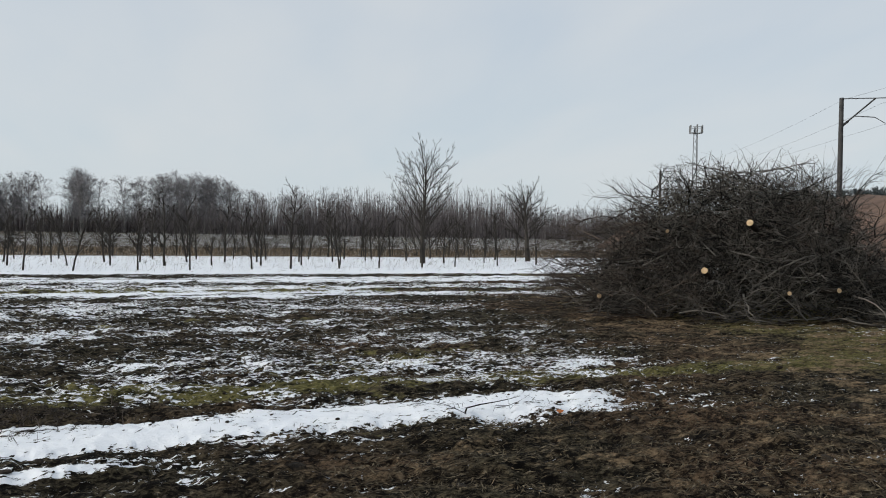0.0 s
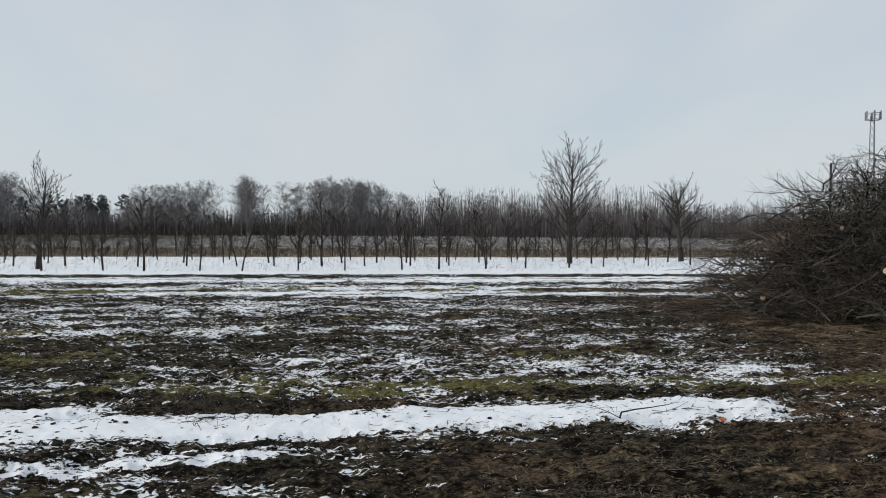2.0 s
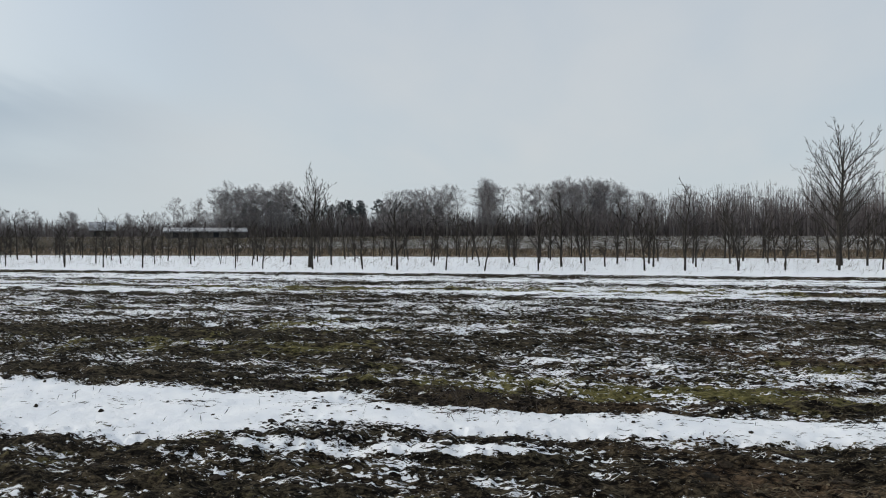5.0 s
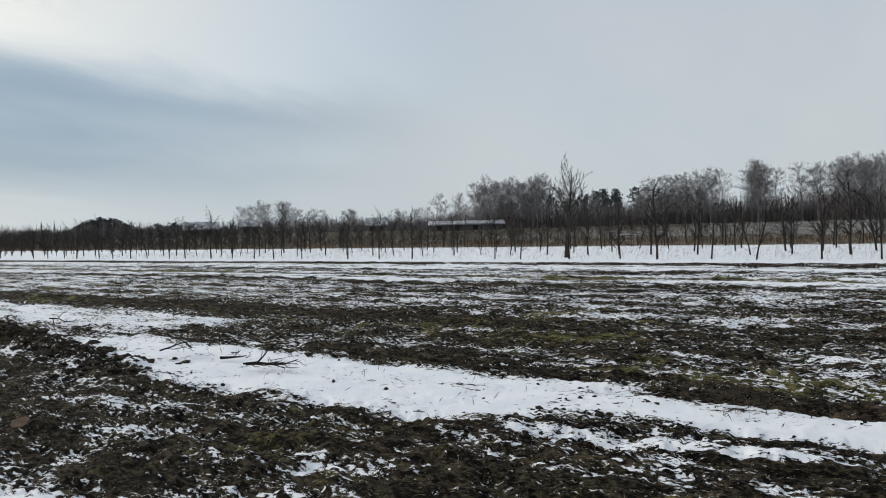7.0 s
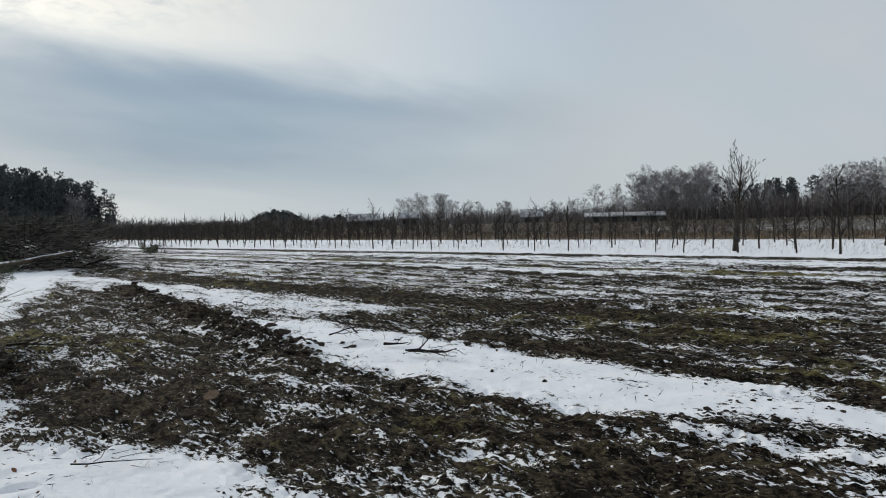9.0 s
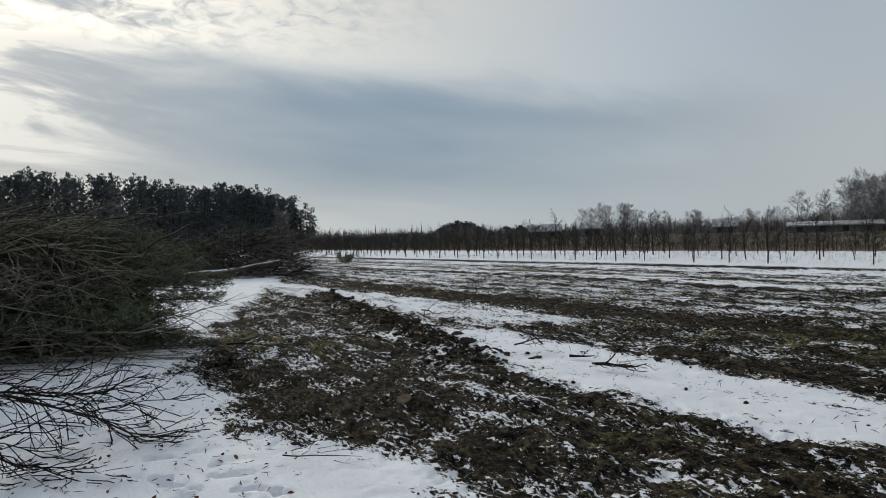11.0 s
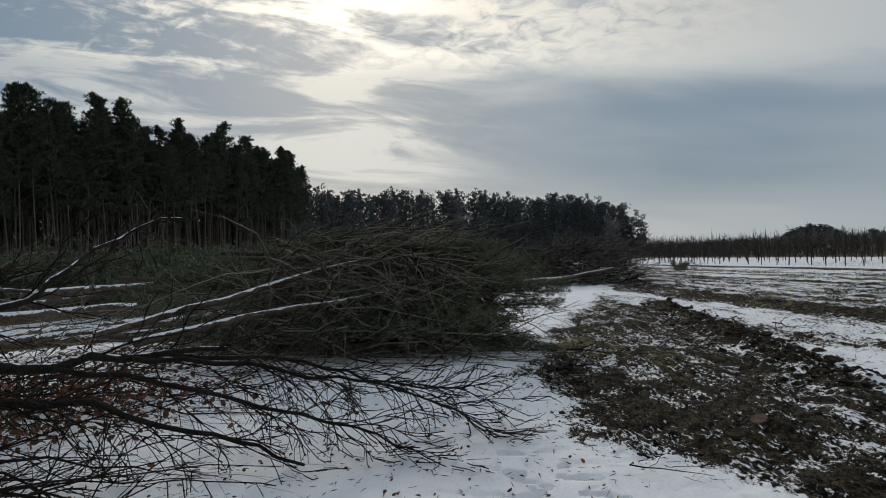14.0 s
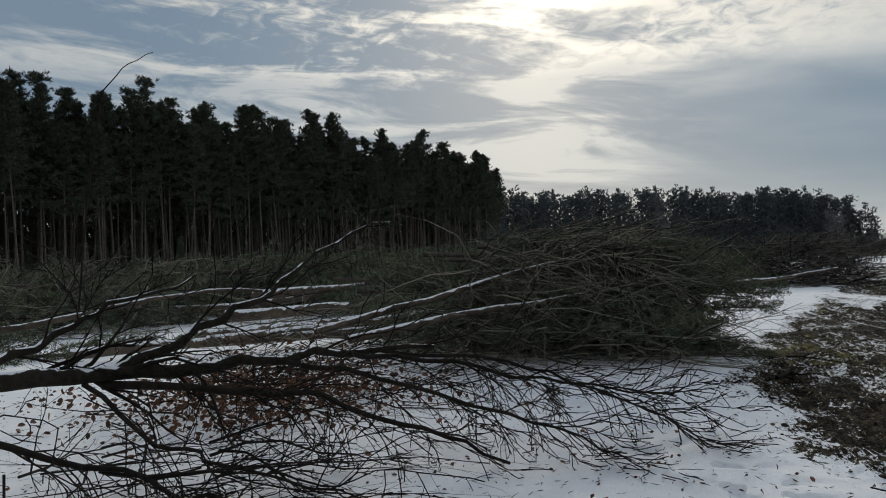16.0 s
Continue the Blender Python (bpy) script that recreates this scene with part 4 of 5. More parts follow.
for _ in range(52):
    a, d = radians(rng.uniform(99, 152)), rng.uniform(25, 42)
    lying += ((-d * math.sin(a), d * math.cos(a) - 3.0, rng.uniform(0.1, 0.6), rng.uniform(60, 200), rng.uniform(1.1, 1.5)),)
for _ in range(26):
    a, d = radians(rng.uniform(118, 153)), rng.uniform(25, 33)
    lying += ((-d * math.sin(a), d * math.cos(a) - 3.0, rng.uniform(0.7, 1.3), rng.uniform(60, 200), rng.uniform(1.0, 1.4)),)
for i, (x, y, z, turn, size) in enumerate(lying):
    if -15 < x < -11 and y > -9.5:
        y -= 0.35
    if x < -34 and y > -10:
        y -= 4.6
    past = y + 8.0 * size * math.sin(radians(turn)) + 0.5
    if -33 < x < -15:
        past += 1.6 * size - 0.135 * x
    if x < -15 and past > 0:
        y -= past
    m = pose(x, y, z, rng.uniform(-20, 20), rng.uniform(-1, 1.5) + 1.0 * z, turn) @ Matrix.Scale(size, 4)
    if i < 3:
        felled[i].matrix_basis = m
    else:
        copy_thing(felled[i % 3], Matrix()).matrix_basis = m
for turn, tip in ((168, -20), (196, -26), (12, -22)):
    copy_thing(felled[2], Matrix()).matrix_basis = pose(-49.8, 4.6, -0.05, 0, tip, turn) @ Matrix.Scale(0.28, 4)


def snowy_log(points, r0, r1, label):
    pts = np.array(points, float)
    fine = [pts[0]]
    for a, b in zip(pts[:-1], pts[1:]):
        for s in (1 / 3, 2 / 3, 1):
            fine.append(a + (b - a) * s + rng.normal(0, 0.018, 3))
    return tagged(new("snowy_log", tube_mesh("snowy_log", [([(np.array(fine), np.linspace(r0, r1, len(fine)))], 10)], LOG_BARK)), label, "log")


snowy_log([(-8.6, -6.8, 0.7), (-10.0, -5.6, 1.1), (-11.2, -4.6, 1.42), (-12.5, -3.63, 1.72)], 0.06, 0.03, "slim felled trunk with snow along its top")
snowy_log([(-8.6, -6.2, 0.6), (-10.29, -4.61, 0.92), (-11.5, -3.6, 1.02)], 0.065, 0.035, "felled trunk with snow along its top in brush")
snowy_log([(-4.5, -8.7, 1.0), (-5.5, -7.81, 1.2), (-6.3, -6.9, 1.4), (-7.2, -6.5, 1.4)], 0.045, 0.02, "crooked felled limb dusted with snow")
snowy_log([(-33.0, -4.0, 0.25), (-34.3, -1.64, 0.45), (-34.7, 0.2, 0.75)], 0.14, 0.07, "felled trunk with snow before the green brush")
snowy_log([(-10.5, -11.0, 0.3), (-14.0, -8.0, 0.5), (-16.0, -6.0, 0.6)], 0.12, 0.08, "felled trunk lying in snow between brush")
snowy_log([(-9.0, -13.0, 0.2), (-12.0, -9.5, 0.3), (-13.5, -7.0, 0.4)], 0.11, 0.08, "felled trunk lying in snow")

snowy_log([(-17.6, -16.4, 0.9), (-19.0, -14.5, 1.0), (-20.3, -12.9, 1.02)], 0.17, 0.11, "felled trunk under a crust of snow on brush")
snowy_log([(-14.2, -14.2, 0.5), (-15.3, -12.9, 0.55), (-16.4, -11.8, 0.58)], 0.17, 0.13, "felled trunk thick with snow on brush")
snowy_log([(-16.6, -20.2, 0.5), (-18.8, -17.8, 0.52), (-20.9, -15.6, 0.75)], 0.16, 0.11, "felled trunk with snow along its top far in the clearing")
snowy_log([(-12.6, -13.6, 0.15), (-14.0, -12.0, 0.2), (-15.2, -10.4, 0.35)], 0.15, 0.11, "slim felled trunk half sunk in snow")


def brush_pile(label, cx, cy, rx, ry, h, count, sweep, parts, mat=BRUSH, stout=1.0, shell=False):
    """Thin bare branches that sweep one way over a heap."""
    ob = empty("brush_pile", pose(0, 0, 0), label, "brush pile")
    place = heap_inside(cx, cy, rx, ry, h)
    for name, share in parts:
        out = []
        for _ in range(int(count * share)):
            at = place()
            if shell:
                out_from = min(1.0, math.hypot((at[0] - cx) / rx, (at[1] - cy) / ry))
                at[2] = 0.1 + h * (1 - out_from ** 3) * rng.uniform(0.85, 1.0)
            way = np.array(sweep) + rng.normal(0, 0.75, 3) * (1, 1, 0.5)
            grow(at, way, rng.uniform(0.9, 2.3), stout * rng.uniform(0.006, 0.014), 2, {2: 4, 1: 2}, 0.6, 0.15, -0.01, out, 0.2, 0.5)
        tagged(child(name, tube_mesh(name, limb_groups(above_ground(capped(out, h + 0.05)), (3, 3, 4)), mat), ob), kind="stuff")
    return ob


brush_pile("pile of thin pale brown branches over green boughs", -12.3, -4.4, 2.0, 2.1, 1.95, 400, (0.15, 0.9, -0.02), (("branch_layer", 0.5), ("branch_layer", 0.5)), PALE_BRUSH, 1.1)
# surface strands in the pale bark, whose colour stands in for sunlight on them
brush_pile("thin branches paled as if sunlit, swept over the pile of boughs", -12.1, -4.4, 2.0, 2.5, 1.95, 320, (0.25, 0.9, -0.12), (("branch_layer", 0.5), ("branch_layer", 0.5)), PALE_BRUSH, 1.25, True)
brush_pile("low pile of thin branches among felled trunks", -9.8, -7.6, 2.6, 2.6, 0.9, 120, (-0.3, 0.6, 0.06), (("branch_layer", 0.5), ("branch_layer", 0.5)), PALE_BRUSH)
brush_pile("dark pile of branches at the track's end", -36.6, -1.5, 2.0, 2.7, 2.15, 860, (0.1, 0.5, 0.1), (("branch_layer", 0.5), ("branch_layer", 0.5)), BRUSH, 1.9)
brush_pile("wide low brush before the pine forest", -19.0, -22.0, 10.0, 6.0, 2.1, 620, (-0.2, 0.5, 0.15), (("branch_layer", 0.5), ("branch_layer", 0.5)), PALE_BRUSH, 1.7)
brush_pile("dark tangle of thin twigs on snow", -3.6, -4.6, 1.1, 1.2, 0.3, 26, (-0.3, 0.8, 0.0), (("branch_layer", 0.5), ("branch_layer", 0.5)), WET_BARK)

# the bare tree felled beside the camera
rng = np.random.default_rng(44)
tree = empty("felled_tree", pose(0, 0, 0), "bare dark felled tree whose twigs rest on snow", "felled tree")


def limb(name, points, r0, r1, kids, sub, spread, mat, uneven=0.022, down=-0.03):
    pts = np.array(points, float)
    fine = [pts[0]]
    for a, b in zip(pts[:-1], pts[1:]):
        for s in (0.25, 0.5, 0.75, 1):
            fine.append(a + (b - a) * s + rng.normal(0, uneven, 3))
    fine = np.array(fine)
    radii = np.linspace(r0, r1, len(fine))
    part = child(name, tube_mesh(name, [([(fine, radii)], 9)], mat), tree)
    for _ in range(kids):
        out = []
        f = rng.uniform(0.15, 0.99) * (len(fine) - 1)
        j = int(f)
        d = unit(fine[j + 1] - fine[j])
        a = spread * rng.uniform(0.6, 1.3)
        side = unit(np.cross(d, rng.normal(0, 1, 3)))
        grow(fine[j] + (fine[j + 1] - fine[j]) * (f - j), d * math.cos(a) + side * math.sin(a), sub * rng.uniform(0.5, 1.3), max(0.006, radii[j] * 0.3), 2,
             {2: 5, 1: 2}, 0.6, 0.2, down, out, 0.15, 0.55)
        out = [(k, p, np.maximum(r, 0.0028 if k == 0 else 0.004)) for k, p, r in out]
        child("twig", tube_mesh("twig", limb_groups(above_ground(out), (3, 4, 5)), WET_BARK), part)
    return part


limb("trunk", [(-2.82, -5.63, 0.92), (-3.27, -5.43, 0.89), (-4.03, -4.87, 0.87), (-4.6, -4.42, 0.86), (-5.32, -3.93, 0.89), (-5.96, -3.38, 0.87)], 0.085, 0.02, 16, 0.9, 0.7, SNOWY_BARK)
limb("limb", [(-3.82, -5.05, 0.80), (-4.34, -4.29, 0.71), (-4.67, -3.67, 0.63), (-5.09, -2.91, 0.31), (-5.28, -2.34, 0.09)], 0.035, 0.012, 22, 0.8, 0.6, WET_BARK)
limb("limb", [(-3.7, -5.1, 0.82), (-3.67, -4.28, 0.43), (-3.78, -3.86, 0.34), (-4.1, -3.0, 0.12)], 0.02, 0.008, 20, 0.8, 0.6, WET_BARK)
limb("limb", [(-3.86, -4.97, 0.9), (-4.78, -4.71, 1.24), (-5.27, -4.63, 1.41), (-5.95, -4.62, 1.82), (-6.97, -4.39, 2.13)], 0.045, 0.008, 10, 0.8, 0.6, SNOWY_BARK, down=0.02)
limb("limb", [(-3.0, -5.5, 0.92), (-3.72, -5.43, 1.18), (-4.17, -5.43, 1.39), (-5.0, -5.3, 1.6)], 0.04, 0.01, 8, 0.7, 0.6, SNOWY_BARK, down=0.02)
limb("limb", [(-5.6, -3.7, 0.87), (-6.21, -2.71, 0.71), (-6.37, -1.98, 0.46), (-6.42, -0.86, 0.04)], 0.02, 0.005, 20, 0.75, 0.45, WET_BARK)
limb("limb", [(-5.32, -3.93, 0.89), (-5.7, -3.01, 0.77), (-6.07, -2.13, 0.55), (-6.41, -1.28, 0.43)], 0.025, 0.005, 20, 0.75, 0.45, WET_BARK)
limb("limb", [(-4.9, -4.2, 0.86), (-5.3, -3.2, 0.6), (-5.5, -2.2, 0.35), (-5.6, -1.5, 0.1)], 0.025, 0.005, 20, 0.75, 0.5, WET_BARK)
limb("limb", [(-2.6, -5.6, 0.8), (-3.2, -4.7, 0.45), (-3.5, -3.9, 0.2), (-3.6, -3.2, 0.08)], 0.03, 0.008, 24, 0.8, 0.7, WET_BARK)
limb("limb", [(-5.9, -8.3, 1.2), (-6.0, -8.2, 2.6), (-6.12, -8.02, 3.94), (-6.23, -7.78, 4.24), (-6.42, -7.43, 4.42)], 0.013, 0.004, 1, 0.2, 0.4, WET_BARK, 0.007)


def leaf_arrays(places, size):
    """Curled oak-like leaves: a bent blade each, with rough outline."""
    count = len(places)
    d = rng.normal(0, 1, (count, 3)) * (1, 1, 0.6)
    d /= np.linalg.norm(d, axis=1, keepdims=True)
    s = np.cross(d, rng.normal(0, 1, (count, 3)))
    s /= np.linalg.norm(s, axis=1, keepdims=True)
    u = np.cross(d, s)
    k = size * rng.uniform(0.6, 1.3, (count, 1))
    shape = ((0, 0, 0), (0.35, 0.28, 0.1), (0.75, 0.24, 0.05), (1, 0, -0.12), (0.75, -0.24, 0.05), (0.35, -0.28, 0.1))
    verts = np.stack([places + k * (a * d + b * s + c * u) for a, b, c in shape], 1).reshape(-1, 3)
    base = (np.arange(count) * 6)[:, None, None]
    return verts, (np.array(((0, 1, 2, 3), (0, 3, 4, 5)))[None] + base).reshape(-1, 4)


brush_pile("low tangle of leafy cut twigs on snow", -6.8, -6.2, 1.5, 1.6, 0.45, 60, (-0.2, 0.7, 0.05), (("branch_layer", 0.5), ("branch_layer", 0.5)), WET_BARK)
spots = np.concatenate([np.stack([rng.normal(-6.8, 0.9, 2300), rng.normal(-6.2, 1.0, 2300), np.abs(rng.normal(0.14, 0.2, 2300)) + 0.04], 1),
                        np.stack([rng.normal(-5.6, 0.5, 160), rng.normal(-5.6, 0.5, 160), np.abs(rng.normal(0.05, 0.12, 160)) + 0.05], 1)])
v, q = leaf_arrays(spots, 0.075)
tagged(new("oak_leaves", mesh_from("oak_leaves", v, q, mat=DRY_LEAF)), "withered russet leaves on cut branches in snow", "leaves", kind="stuff")


# ---- things on the field ----
rng = np.random.default_rng(42)
def stick(name, label, x, y, turn, length, thick, lift=0.05, kids=5, mat=None):
    """A crooked branch on the ground."""
    out = []
    grow((0, 0, lift), (1, 0, 0.08), length, thick, 2, {2: kids, 1: 3}, 0.7, 0.24, 0.0, out, 0.1, 0.5)
    ob = new(name, tube_mesh(name, limb_groups(above_ground(out, 0.01), (3, 4, 7)), mat or WET_BARK))
    ob.matrix_basis = pose(x, y, ground_height(x, y), 0, 0, turn)
    return tagged(ob, label, "branch")


stick("fallen_branch", "thick dark branch lying on the snow strip", -7.92, 3.60, 63, 0.64, 0.02, 0.05, 7)
stick("fallen_branch", "dark forked branch lying on the snow strip", -7.96, 3.58, 54, 0.5, 0.012, 0.07, 8)
stick("fallen_branch", "short dark branch on the snow strip", -8.68, 3.60, 75, 0.34, 0.02, 0.05, 3)
stick("fallen_branch", "tangle of thin twigs on the snow strip", -9.5, 3.15, 72, 0.6, 0.011, 0.1, 9)
stick("fallen_branch", "tangle of thin twigs on the snow strip", -9.35, 3.5, 200, 0.5, 0.011, 0.1, 9)
stick("fallen_branch", "dark branch at the edge of the track", -9.9, -0.75, 150, 0.9, 0.03, 0.06)
stick("fallen_branch", "twigs on the churned edge of the track", -11.2, -0.7, 100, 0.9, 0.015, 0.1, 8)
stick("fallen_branch", "bent twig lying on open snow", -5.5, 0.05, 60, 0.6, 0.006, 0.03, 7)
stick("fallen_branch", "thin twigs standing in the snow", -14.9, 2.95, 60, 0.6, 0.014, 0.15, 8)
stick("fallen_branch", "bent twig sticking out of the snow", -4.9, 5.3, 70, 0.35, 0.006, 0.12, 2)
stick("fallen_branch", "dark branch on brown ground", 0.2, 6.1, 60, 0.9, 0.008, 0.03, 3)
stick("fallen_branch", "dark sticks lying on snow far off", 5.0, 24.5, 10, 1.8, 0.04, 0.1, 6)


def shrub(label, x, y, height, stems, spread, mat):
    out = []
    for _ in range(stems):
        grow((rng.normal(0, spread * 0.3), rng.normal(0, spread * 0.3), 0), (rng.normal(0, 0.5), rng.normal(0, 0.5), 1), height * rng.uniform(0.5, 1.1), 0.006, 1, {1: 5}, 0.6, 0.12, 0.0, out, 0.2, 0.5)
    ob = new("dry_weed", tube_mesh("dry_weed", limb_groups(above_ground(out, 0.0), (3, 3)), mat))
    ob.matrix_basis = pose(x, y, ground_height(x, y) - 0.02)
    return tagged(ob, label, "weed", kind="stuff")


shrub("clump of dry grey weeds in snow", -3.45, 6.15, 0.17, 60, 0.8, TWIG_BARK)
shrub("clump of dry grey weeds in snow", -3.0, 6.2, 0.13, 40, 0.8, TWIG_BARK)
shrub("tuft of dry stalks in snow", -5.4, 5.9, 0.2, 22, 0.5, TWIG_BARK)
shrub("dark low bush on the far snow", -54.0, 5.4, 1.1, 70, 2.2, WET_BARK)

# sawn disc and a bright leaf
bm = bmesh.new()
bmesh.ops.create_cone(bm, cap_ends=True, segments=18, radius1=0.075, radius2=0.072, depth=0.03)
bmesh.ops.bevel(bm, geom=bm.edges[:], offset=0.006, segments=1, affect="EDGES")
me = bpy.data.meshes.new("wood_disc")
bm.to_mesh(me), bm.free()
me.materials.append(WEATHERED)
disc = tagged(new("wood_disc", me), "weathered sawn disc of wood on dark soil", "wood disc")
disc.matrix_basis = pose(-7.02, 1.2, ground_height(-7.02, 1.2) + 0.03, 24, 10, 30)


v, q = leaf_arrays(np.zeros((1, 3)), 0.085)
leaf = tagged(new("orange_leaf", mesh_from("orange_leaf", v, q, mat=ORANGE_LEAF)), "bright orange curled leaf on dark soil", "leaf")
leaf.matrix_basis = pose(1.03, 6.62, ground_height(1.03, 6.62) + 0.05)


def clods(name, count, place, size, mat, label, category, detail=1):
    """Lumps of soil strewn over the ground."""
    vs, fs, base = [], [], 0
    bm = bmesh.new()
    bmesh.ops.create_icosphere(bm, subdivisions=detail, radius=1.0)
    ball = np.array([v.co for v in bm.verts])
    tri = np.array([[v.index for v in f.verts] for f in bm.faces])
    bm.free()
    p = np.array([place() for _ in range(count)])
    white = ground_fields(p[:, 0], p[:, 1])[1]
    p = p[(white < 0.8) | (rng.random(count) < 0.12)]
    z = ground_fields(p[:, 0], p[:, 1])[0]
    for (x, y), h in zip(p, z):
        s = size * rng.lognormal(0, 0.45)
        shape = ball * rng.uniform(0.55, 1.35, (len(ball), 1)) * (s * rng.uniform(0.8, 1.5), s, s * 0.62)
        a = rng.uniform(0, 6.28)
        c, k = math.cos(a), math.sin(a)
        vs.append(np.stack([x + shape[:, 0] * c - shape[:, 1] * k, y + shape[:, 0] * k + shape[:, 1] * c, h + shape[:, 2] + s * 0.2], 1))
        fs.append(tri + base)
        base += len(ball)
    return tagged(new(name, mesh_from(name, np.concatenate(vs), tris=np.concatenate(fs), mat=mat, smooth=False)), label, category, kind="stuff")


def by_track():
    x = -8.8 - 13 * rng.random() ** 1.3
    return x, ridge_line(x) + rng.normal(0, 0.3)


def on_soil():
    a, d = radians(rng.uniform(-34, 98)), 2.8 + 14 * rng.random() ** 1.5
    return -d * math.sin(a), d * math.cos(a)


def at_strip():
    x = rng.uniform(-11.5, 1.5)
    return x, 0.33 * x + 6.85 + rng.choice((-1, 1)) * rng.normal(0.85, 0.3)


clods("turned_clods", 600, by_track, 0.027, CLOD, "heaped dark clods turned up along the track", "clods", 2)
clods("soil_lumps", 2200, on_soil, 0.016, CLOD, "small dark lumps of soil on the field", "clods")
clods("strip_clods", 520, at_strip, 0.015, CLOD, "dark clods along the snow strip", "clods")


# litter of dry stalks and leaves on the brown ground
def litter(count, place, length, mat, label, name, upright=0.25, on_snow=False):
    p = np.array([place() for _ in range(count)])
    z, snow = ground_fields(p[:, 0], p[:, 1])[:2]
    keep = np.ones(count, bool) if on_snow else snow < 0.52
    p, z = p[keep], z[keep] + 0.008
    at = np.stack([p[:, 0], p[:, 1], z], 1)
    way = np.concatenate([rng.normal(0, 1, (len(p), 2)) + (0.9, 0.3), np.abs(rng.normal(0, upright, (len(p), 1)))], 1)
    v, q = needle_arrays(at, way, 1, length, 0.0035, 0.08)
    return tagged(new(name, mesh_from(name, v, q, mat=mat, smooth=False)), label, "litter", kind="stuff")


def brown_side():
    a, d = radians(rng.uniform(-42, 8)), 2.8 + 12 * rng.random() ** 1.3
    return -d * math.sin(a), d * math.cos(a)


litter(30000, brown_side, 0.058, STRAW, "dead grass blades and litter on brown ground", "dead_grass")
litter(15000, on_soil, 0.06, STRAW, "dry stalks strewn over the ploughed soil", "dry_stalks")


crumbs = np.array([on_soil() if k % 3 else brown_side() for k in range(4500)])
depth, white = ground_fields(crumbs[:, 0], crumbs[:, 1])[:2]
crumbs = np.concatenate([crumbs, depth[:, None] + 0.012], 1)[white < 0.5]
v, q = leaf_arrays(crumbs, 0.024)
tagged(new("leaf_litter", mesh_from("leaf_litter", v, q, mat=STRAW, smooth=False)), "small dry leaves strewn over the soil", "litter", kind="stuff")


def in_strip():
    x = rng.uniform(-12, 1.5)
    return x, 0.33 * x + 6.75 + rng.normal(0, 0.5)


litter(240, in_strip, 0.085, WET_BARK, "thin dark stalks poking out of the snow strip", "snow_stalks", 1.1, True)


def under_felled():
    a, d = radians(rng.uniform(88, 150)), 3.2 + 9 * rng.random()
    return -d * math.sin(a), d * math.cos(a)


litter(2600, under_felled, 0.07, WET_BARK, "bits of bark and twig strewn on trodden snow", "bark_bits", 0.15, True)
crumbs = np.array([under_felled() for _ in range(900)])
crumbs = np.concatenate([crumbs, ground_fields(crumbs[:, 0], crumbs[:, 1])[0][:, None] + 0.012], 1)
v, q = leaf_arrays(crumbs, 0.04)
tagged(new("fallen_leaves", mesh_from("fallen_leaves", v, q, mat=DRY_LEAF, smooth=False)), "small withered leaves on trodden snow", "leaves", kind="stuff")


def orchard_snow():
    x = rng.uniform(-60, 6)
    return x, 0.33 * x + rng.uniform(31, 52)


litter(10000, orchard_snow, 0.30, STRAW, "dry weed stalks standing in the orchard snow", "weed_stalks", 2.5, True)


def weed_belt():
    x = rng.uniform(-230, 14)
    return x, 0.33 * x * (0.82 if x < -74 else 1.0) + (-4.5 if x < -74 else 0.0) + 52.0 + 26 * rng.random()


def upright_weeds(count, place, tall, wide, mat, label, name):
    p = np.array([place() for _ in range(count)])
    at = np.stack([p[:, 0], p[:, 1], land_rise(across(p[:, 0], p[:, 1]))], 1)
    v, q = needle_arrays(at, np.tile((0.0, 0.0, 1.0), (count, 1)), 1, tall, wide, 0.22)
    return tagged(new(name, mesh_from(name, v, q, mat=mat, smooth=False)), label, "weeds", kind="stuff")


upright_weeds(26000, weed_belt, 0.36, 0.025, WEEDS, "belt of tall brown weeds behind the orchard", "tall_weeds")


# ---- railway and masts ----
rng = np.random.default_rng(43)
RAIL = (3.8, 49.0)
METAL = plain("grey_metal", (0.14, 0.145, 0.15), (0.27, 0.275, 0.28), 3.0, 0.55)
DARK_STEEL = plain("dark_steel", (0.03, 0.03, 0.032), (0.08, 0.078, 0.076), 3.0, 0.6)
BROWN_SLOPE = plain("brown_slope", (0.07, 0.046, 0.036), (0.18, 0.122, 0.095), 0.5, 0.95, 0.05)


def bank():
    """The railway's earth bank, a long ridge with a flat top."""
    way = np.array(RAIL) / math.hypot(*RAIL)
    side = np.array((way[1], -way[0]))
    along = np.linspace(-45, 58, 60)
    profile = ((-8.0, -0.3), (-6.8, 0.4), (-5.2, 1.5), (-3.4, 2.9), (-2.0, 3.8), (0.0, 4.15), (4.0, 4.2), (9.0, 2.0), (13.0, -0.3))
    v = []
    for s in along:
        p = np.array((24.0, 44.0)) + way * s
        for o, h in profile:
            bump = 0.35 * (smooth_noise(np.array([s * 0.35 + o]), np.array([o * 0.8]), 5)[0] - 0.5)
            v.append((*(p + side * o), h + (bump if h > 0 else 0)))
    k = len(profile)
    i = np.arange(k - 1)
    q = np.concatenate([np.stack([j * k + i, (j + 1) * k + i, (j + 1) * k + i + 1, j * k + i + 1], 1) for j in range(len(along) - 1)])
    return tagged(new("embankment", mesh_from("embankment", v, q, mat=BROWN_SLOPE)), "brown earth bank of the railway", "embankment", kind="structure")


bank()


def bar(a, b, r0, r1=None, sides=8):
    pts = np.array([a, (np.array(a, float) + b) / 2, b], float)
    return pts, np.linspace(r0, r0 if r1 is None else r1, 3)


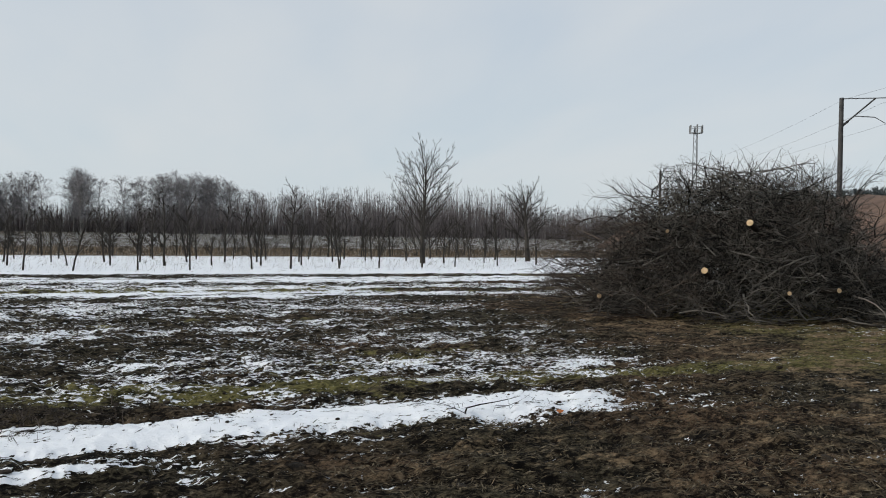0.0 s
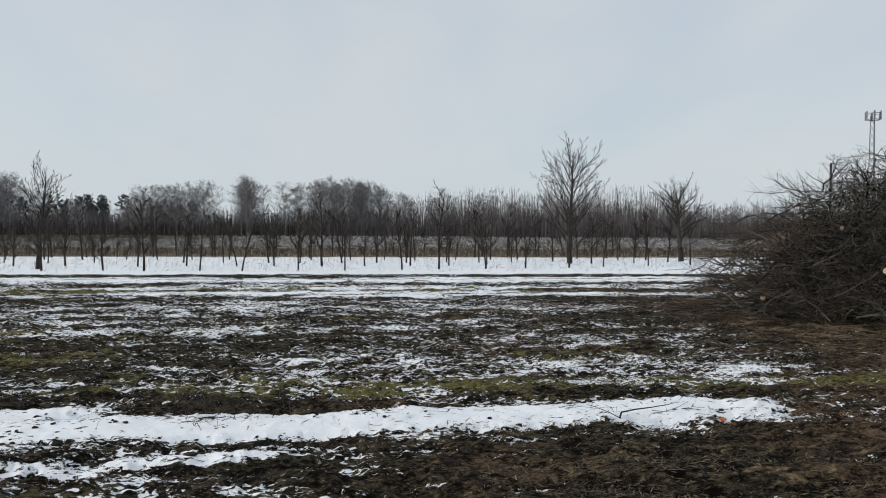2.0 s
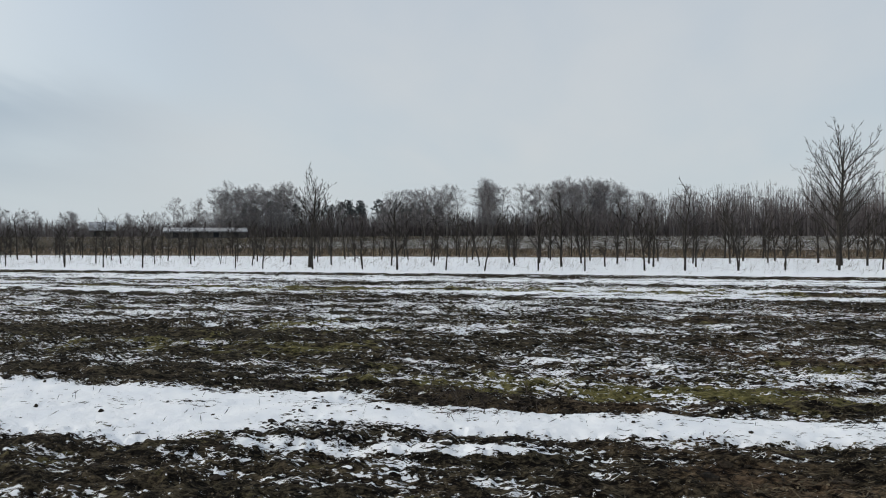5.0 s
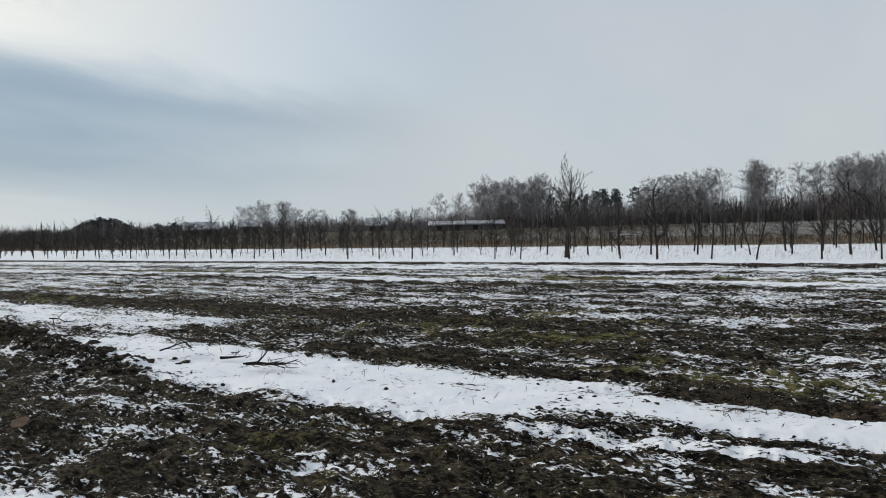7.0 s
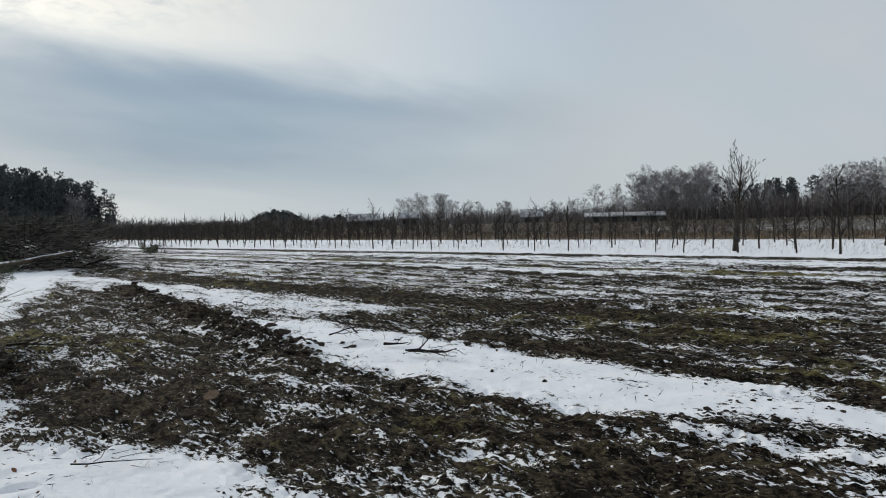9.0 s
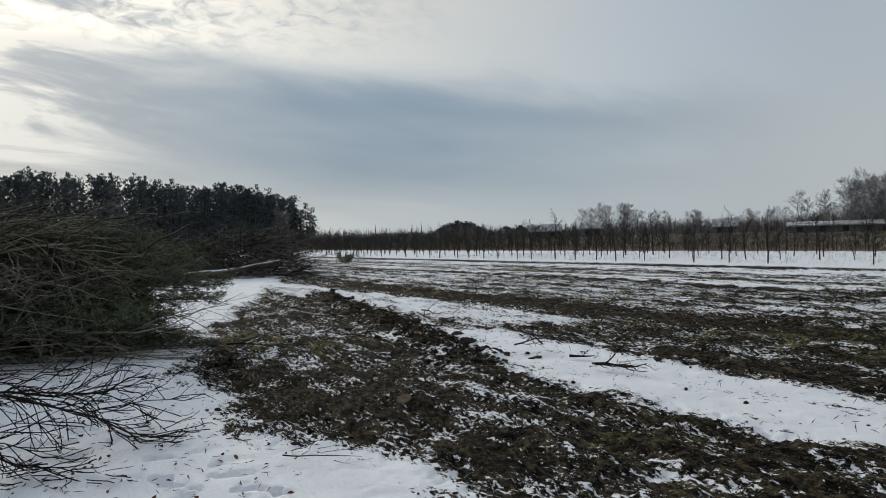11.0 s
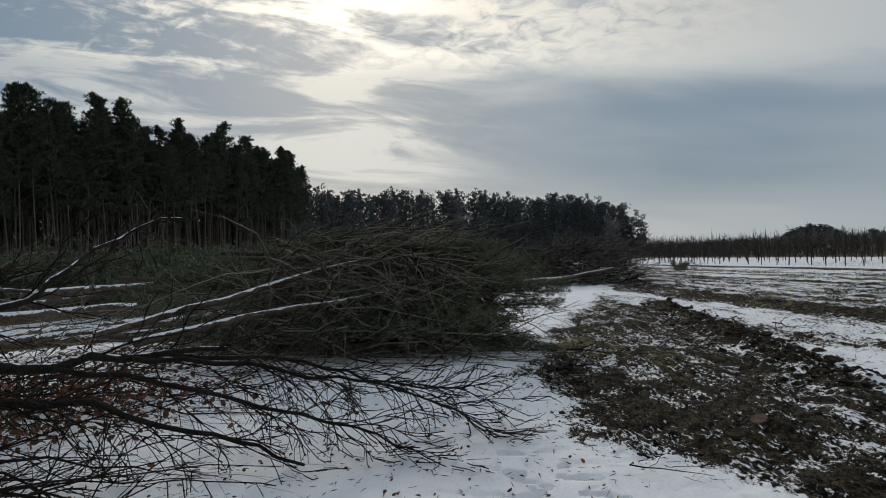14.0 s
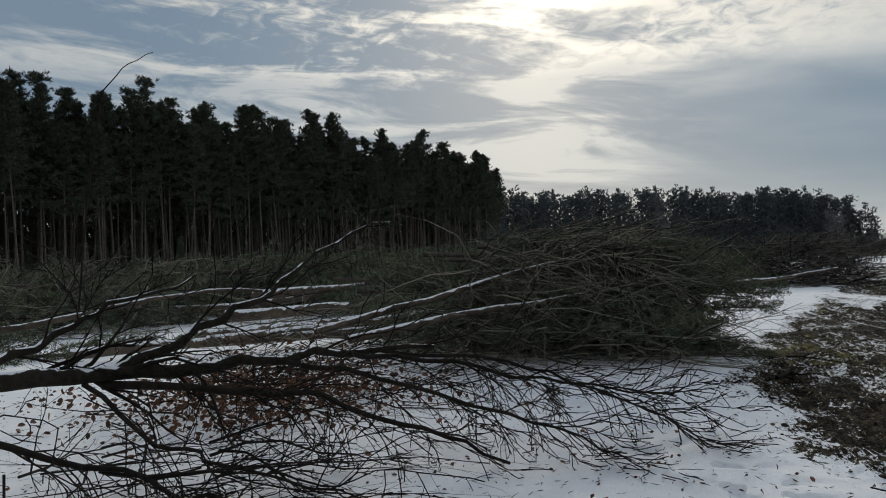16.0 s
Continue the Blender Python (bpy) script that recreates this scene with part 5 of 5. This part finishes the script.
def catenary_mast(x, y, label):
    ob = empty("catenary_mast", pose(x, y, 4.0, 0, 0, -8), label, "mast", "railway masts")
    child("post", tube_mesh("post", [([bar((0, 0, -0.6), (0, 0, 6.3), 0.17, 0.13)], 8)], DARK_STEEL), ob)
    child("arm", tube_mesh("arm", [([bar((0, 0, 4.55), (1.9, 0, 6.25), 0.05), bar((0, 0, 6.25), (2.5, 0, 6.28), 0.03), bar((0.75, 0, 5.2), (1.9, 0, 5.12), 0.03), bar((1.9, 0, 5.12), (2.5, 0, 4.75), 0.02)], 6)], DARK_STEEL), ob)
    child("insulator", tube_mesh("insulator", [([bar((0.0, 0, 4.55), (0.4, 0, 4.9), 0.075)], 8)], DARK_STEEL), ob)
    return ob


for s, lab in ((0.0, "dark railway mast with a slanting bracket"), (49.15, "dark railway mast farther down the line")):
    catenary_mast(24.0 + RAIL[0] / 49.15 * s, 44.0 + RAIL[1] / 49.15 * s, lab)
for name, o, z in (("contact_wire", 2.5, 8.7), ("carrier_wire", 2.4, 10.0), ("feeder_wire", 0.1, 10.2)):
    lines = []
    for k in range(-1, 3):
        a = np.array((24.0 + RAIL[0] * k + o, 44.0 + RAIL[1] * k, z))
        b = np.array((24.0 + RAIL[0] * (k + 1) + o, 44.0 + RAIL[1] * (k + 1), z))
        pts = np.array([a + (b - a) * s - (0, 0, 3.2 * s * (1 - s) * (0.2 if name == "contact_wire" else 1)) for s in np.linspace(0, 1, 9)])
        lines.append((pts, np.full(9, 0.006)))
    tagged(new(name, tube_mesh(name, [(lines, 4)], DARK_STEEL)), "thin dark wire strung between railway masts", "wire")


def phone_mast(x, y, height):
    """A lattice mast that carries a ring of aerials."""
    ob = empty("phone_mast", pose(x, y, 0, 0, 0, 20), "pale lattice phone mast with a ring of aerials", "mast")
    legs, braces = [], []
    corner = [(math.cos(a), math.sin(a)) for a in (0.5, 2.6, 4.7)]
    for cx, cy in corner:
        legs.append(bar((cx * 1.0, cy * 1.0, 0), (cx * 0.55, cy * 0.55, height), 0.11, 0.09))
    for k in range(16):
        for i in range(3):
            w0, w1 = 1.0 - 0.45 * k / 16, 1.0 - 0.45 * (k + 1) / 16
            a, b = corner[i], corner[(i + 1) % 3]
            braces.append(bar((a[0] * w0, a[1] * w0, height * k / 16), (b[0] * w1, b[1] * w1, height * (k + 1) / 16), 0.05))
    child("legs", tube_mesh("legs", [(legs, 6)], METAL), ob)
    child("braces", tube_mesh("braces", [(braces, 4)], METAL), ob)
    ring = [(np.array([(1.7 * math.cos(t), 1.7 * math.sin(t), height + h) for t in np.linspace(0, 2 * math.pi, 17)]), np.full(17, 0.06)) for h in (-0.9, 0.6)]
    ring += [bar((0, 0, height - 1), (1.7 * math.cos(t), 1.7 * math.sin(t), height - 0.9), 0.05) for t in np.linspace(0, 5.2, 6)]
    child("platform", tube_mesh("platform", [(ring, 5)], METAL), ob)
    for i in range(6):
        t = i * math.pi / 3
        bm = bmesh.new()
        bmesh.ops.create_cube(bm, size=1.0, matrix=pose(1.75 * math.cos(t), 1.75 * math.sin(t), height + 0.1, 0, 0, math.degrees(t)) @ Matrix.Diagonal((0.2, 0.4, 2.1, 1)))
        bmesh.ops.bevel(bm, geom=bm.edges[:], offset=0.04, segments=1, affect="EDGES")
        me = bpy.data.meshes.new("aerial")
        bm.to_mesh(me), bm.free()
        me.materials.append(METAL)
        child("aerial", me, ob)
    return ob


phone_mast(*polar(-19.16, 205), 31.0)


# ---- farm buildings ----
WALL = plain("farm_wall", (0.08, 0.076, 0.074), (0.17, 0.16, 0.15), 0.6)
PANE = plain("dark_pane", (0.02, 0.022, 0.025), (0.04, 0.045, 0.05), 1.0, 0.2)


def box_mesh(name, size, at, mat, bevel=0.03):
    bm = bmesh.new()
    bmesh.ops.create_cube(bm, size=1.0, matrix=Matrix.Translation(at) @ Matrix.Diagonal((*size, 1)))
    bmesh.ops.bevel(bm, geom=bm.edges[:], offset=bevel, segments=1, affect="EDGES")
    me = bpy.data.meshes.new(name)
    bm.to_mesh(me), bm.free()
    me.materials.append(mat)
    return me


def farmhouse(az, d, length, deep, wall_h, roof_h, label):
    x, y = polar(az, d)
    ob = empty("farmhouse", pose(x, y, 0.8, 0, 0, az), label, "house", "farm buildings")
    wall = child("wall", box_mesh("wall", (length, deep, wall_h), (0, 0, wall_h / 2), WALL), ob)
    o, t = 0.5, 0.25
    v = [(sx * (length / 2 + o), sy * (deep / 2 + o) * (1 - k), wall_h - 0.15 + roof_h * k + h) for sx in (-1, 1) for sy in (-1, 1) for k, h in ((0, 0), (1, 0), (0, t), (1, t))]
    q = []
    for s in (0, 4):
        a, b = s, s + 8
        q += [(a, b, b + 1, a + 1), (a + 2, a + 3, b + 3, b + 2), (a, a + 2, b + 2, b), (a, a + 1, a + 3, a + 2), (b, b + 2, b + 3, b + 1)]
    child("roof", mesh_from("roof", v, q, mat=SNOW, smooth=False), ob, "pitched roof under snow")
    for i in range(max(2, int(length / 4))):
        px = -length / 2 + (i + 0.5) * length / max(2, int(length / 4))
        child("window", box_mesh("window", (1.1, 0.1, 1.1), (px, -deep / 2 - 0.03, wall_h * 0.55), PANE, 0.02), wall)
    return ob


farmhouse(48.5, 163, 16.0, 7.0, 1.55, 0.75, "long low farm building with snow on its roof")
farmhouse(55.6, 203, 5.2, 5.5, 2.1, 2.0, "small farmhouse with snow on its roof")
farmhouse(65.3, 206, 5.2, 5.5, 2.6, 1.7, "small farmhouse with a white roof")
farmhouse(68.9, 206, 8.4, 6.5, 2.1, 1.9, "farmhouse with a snow-covered roof among trees")
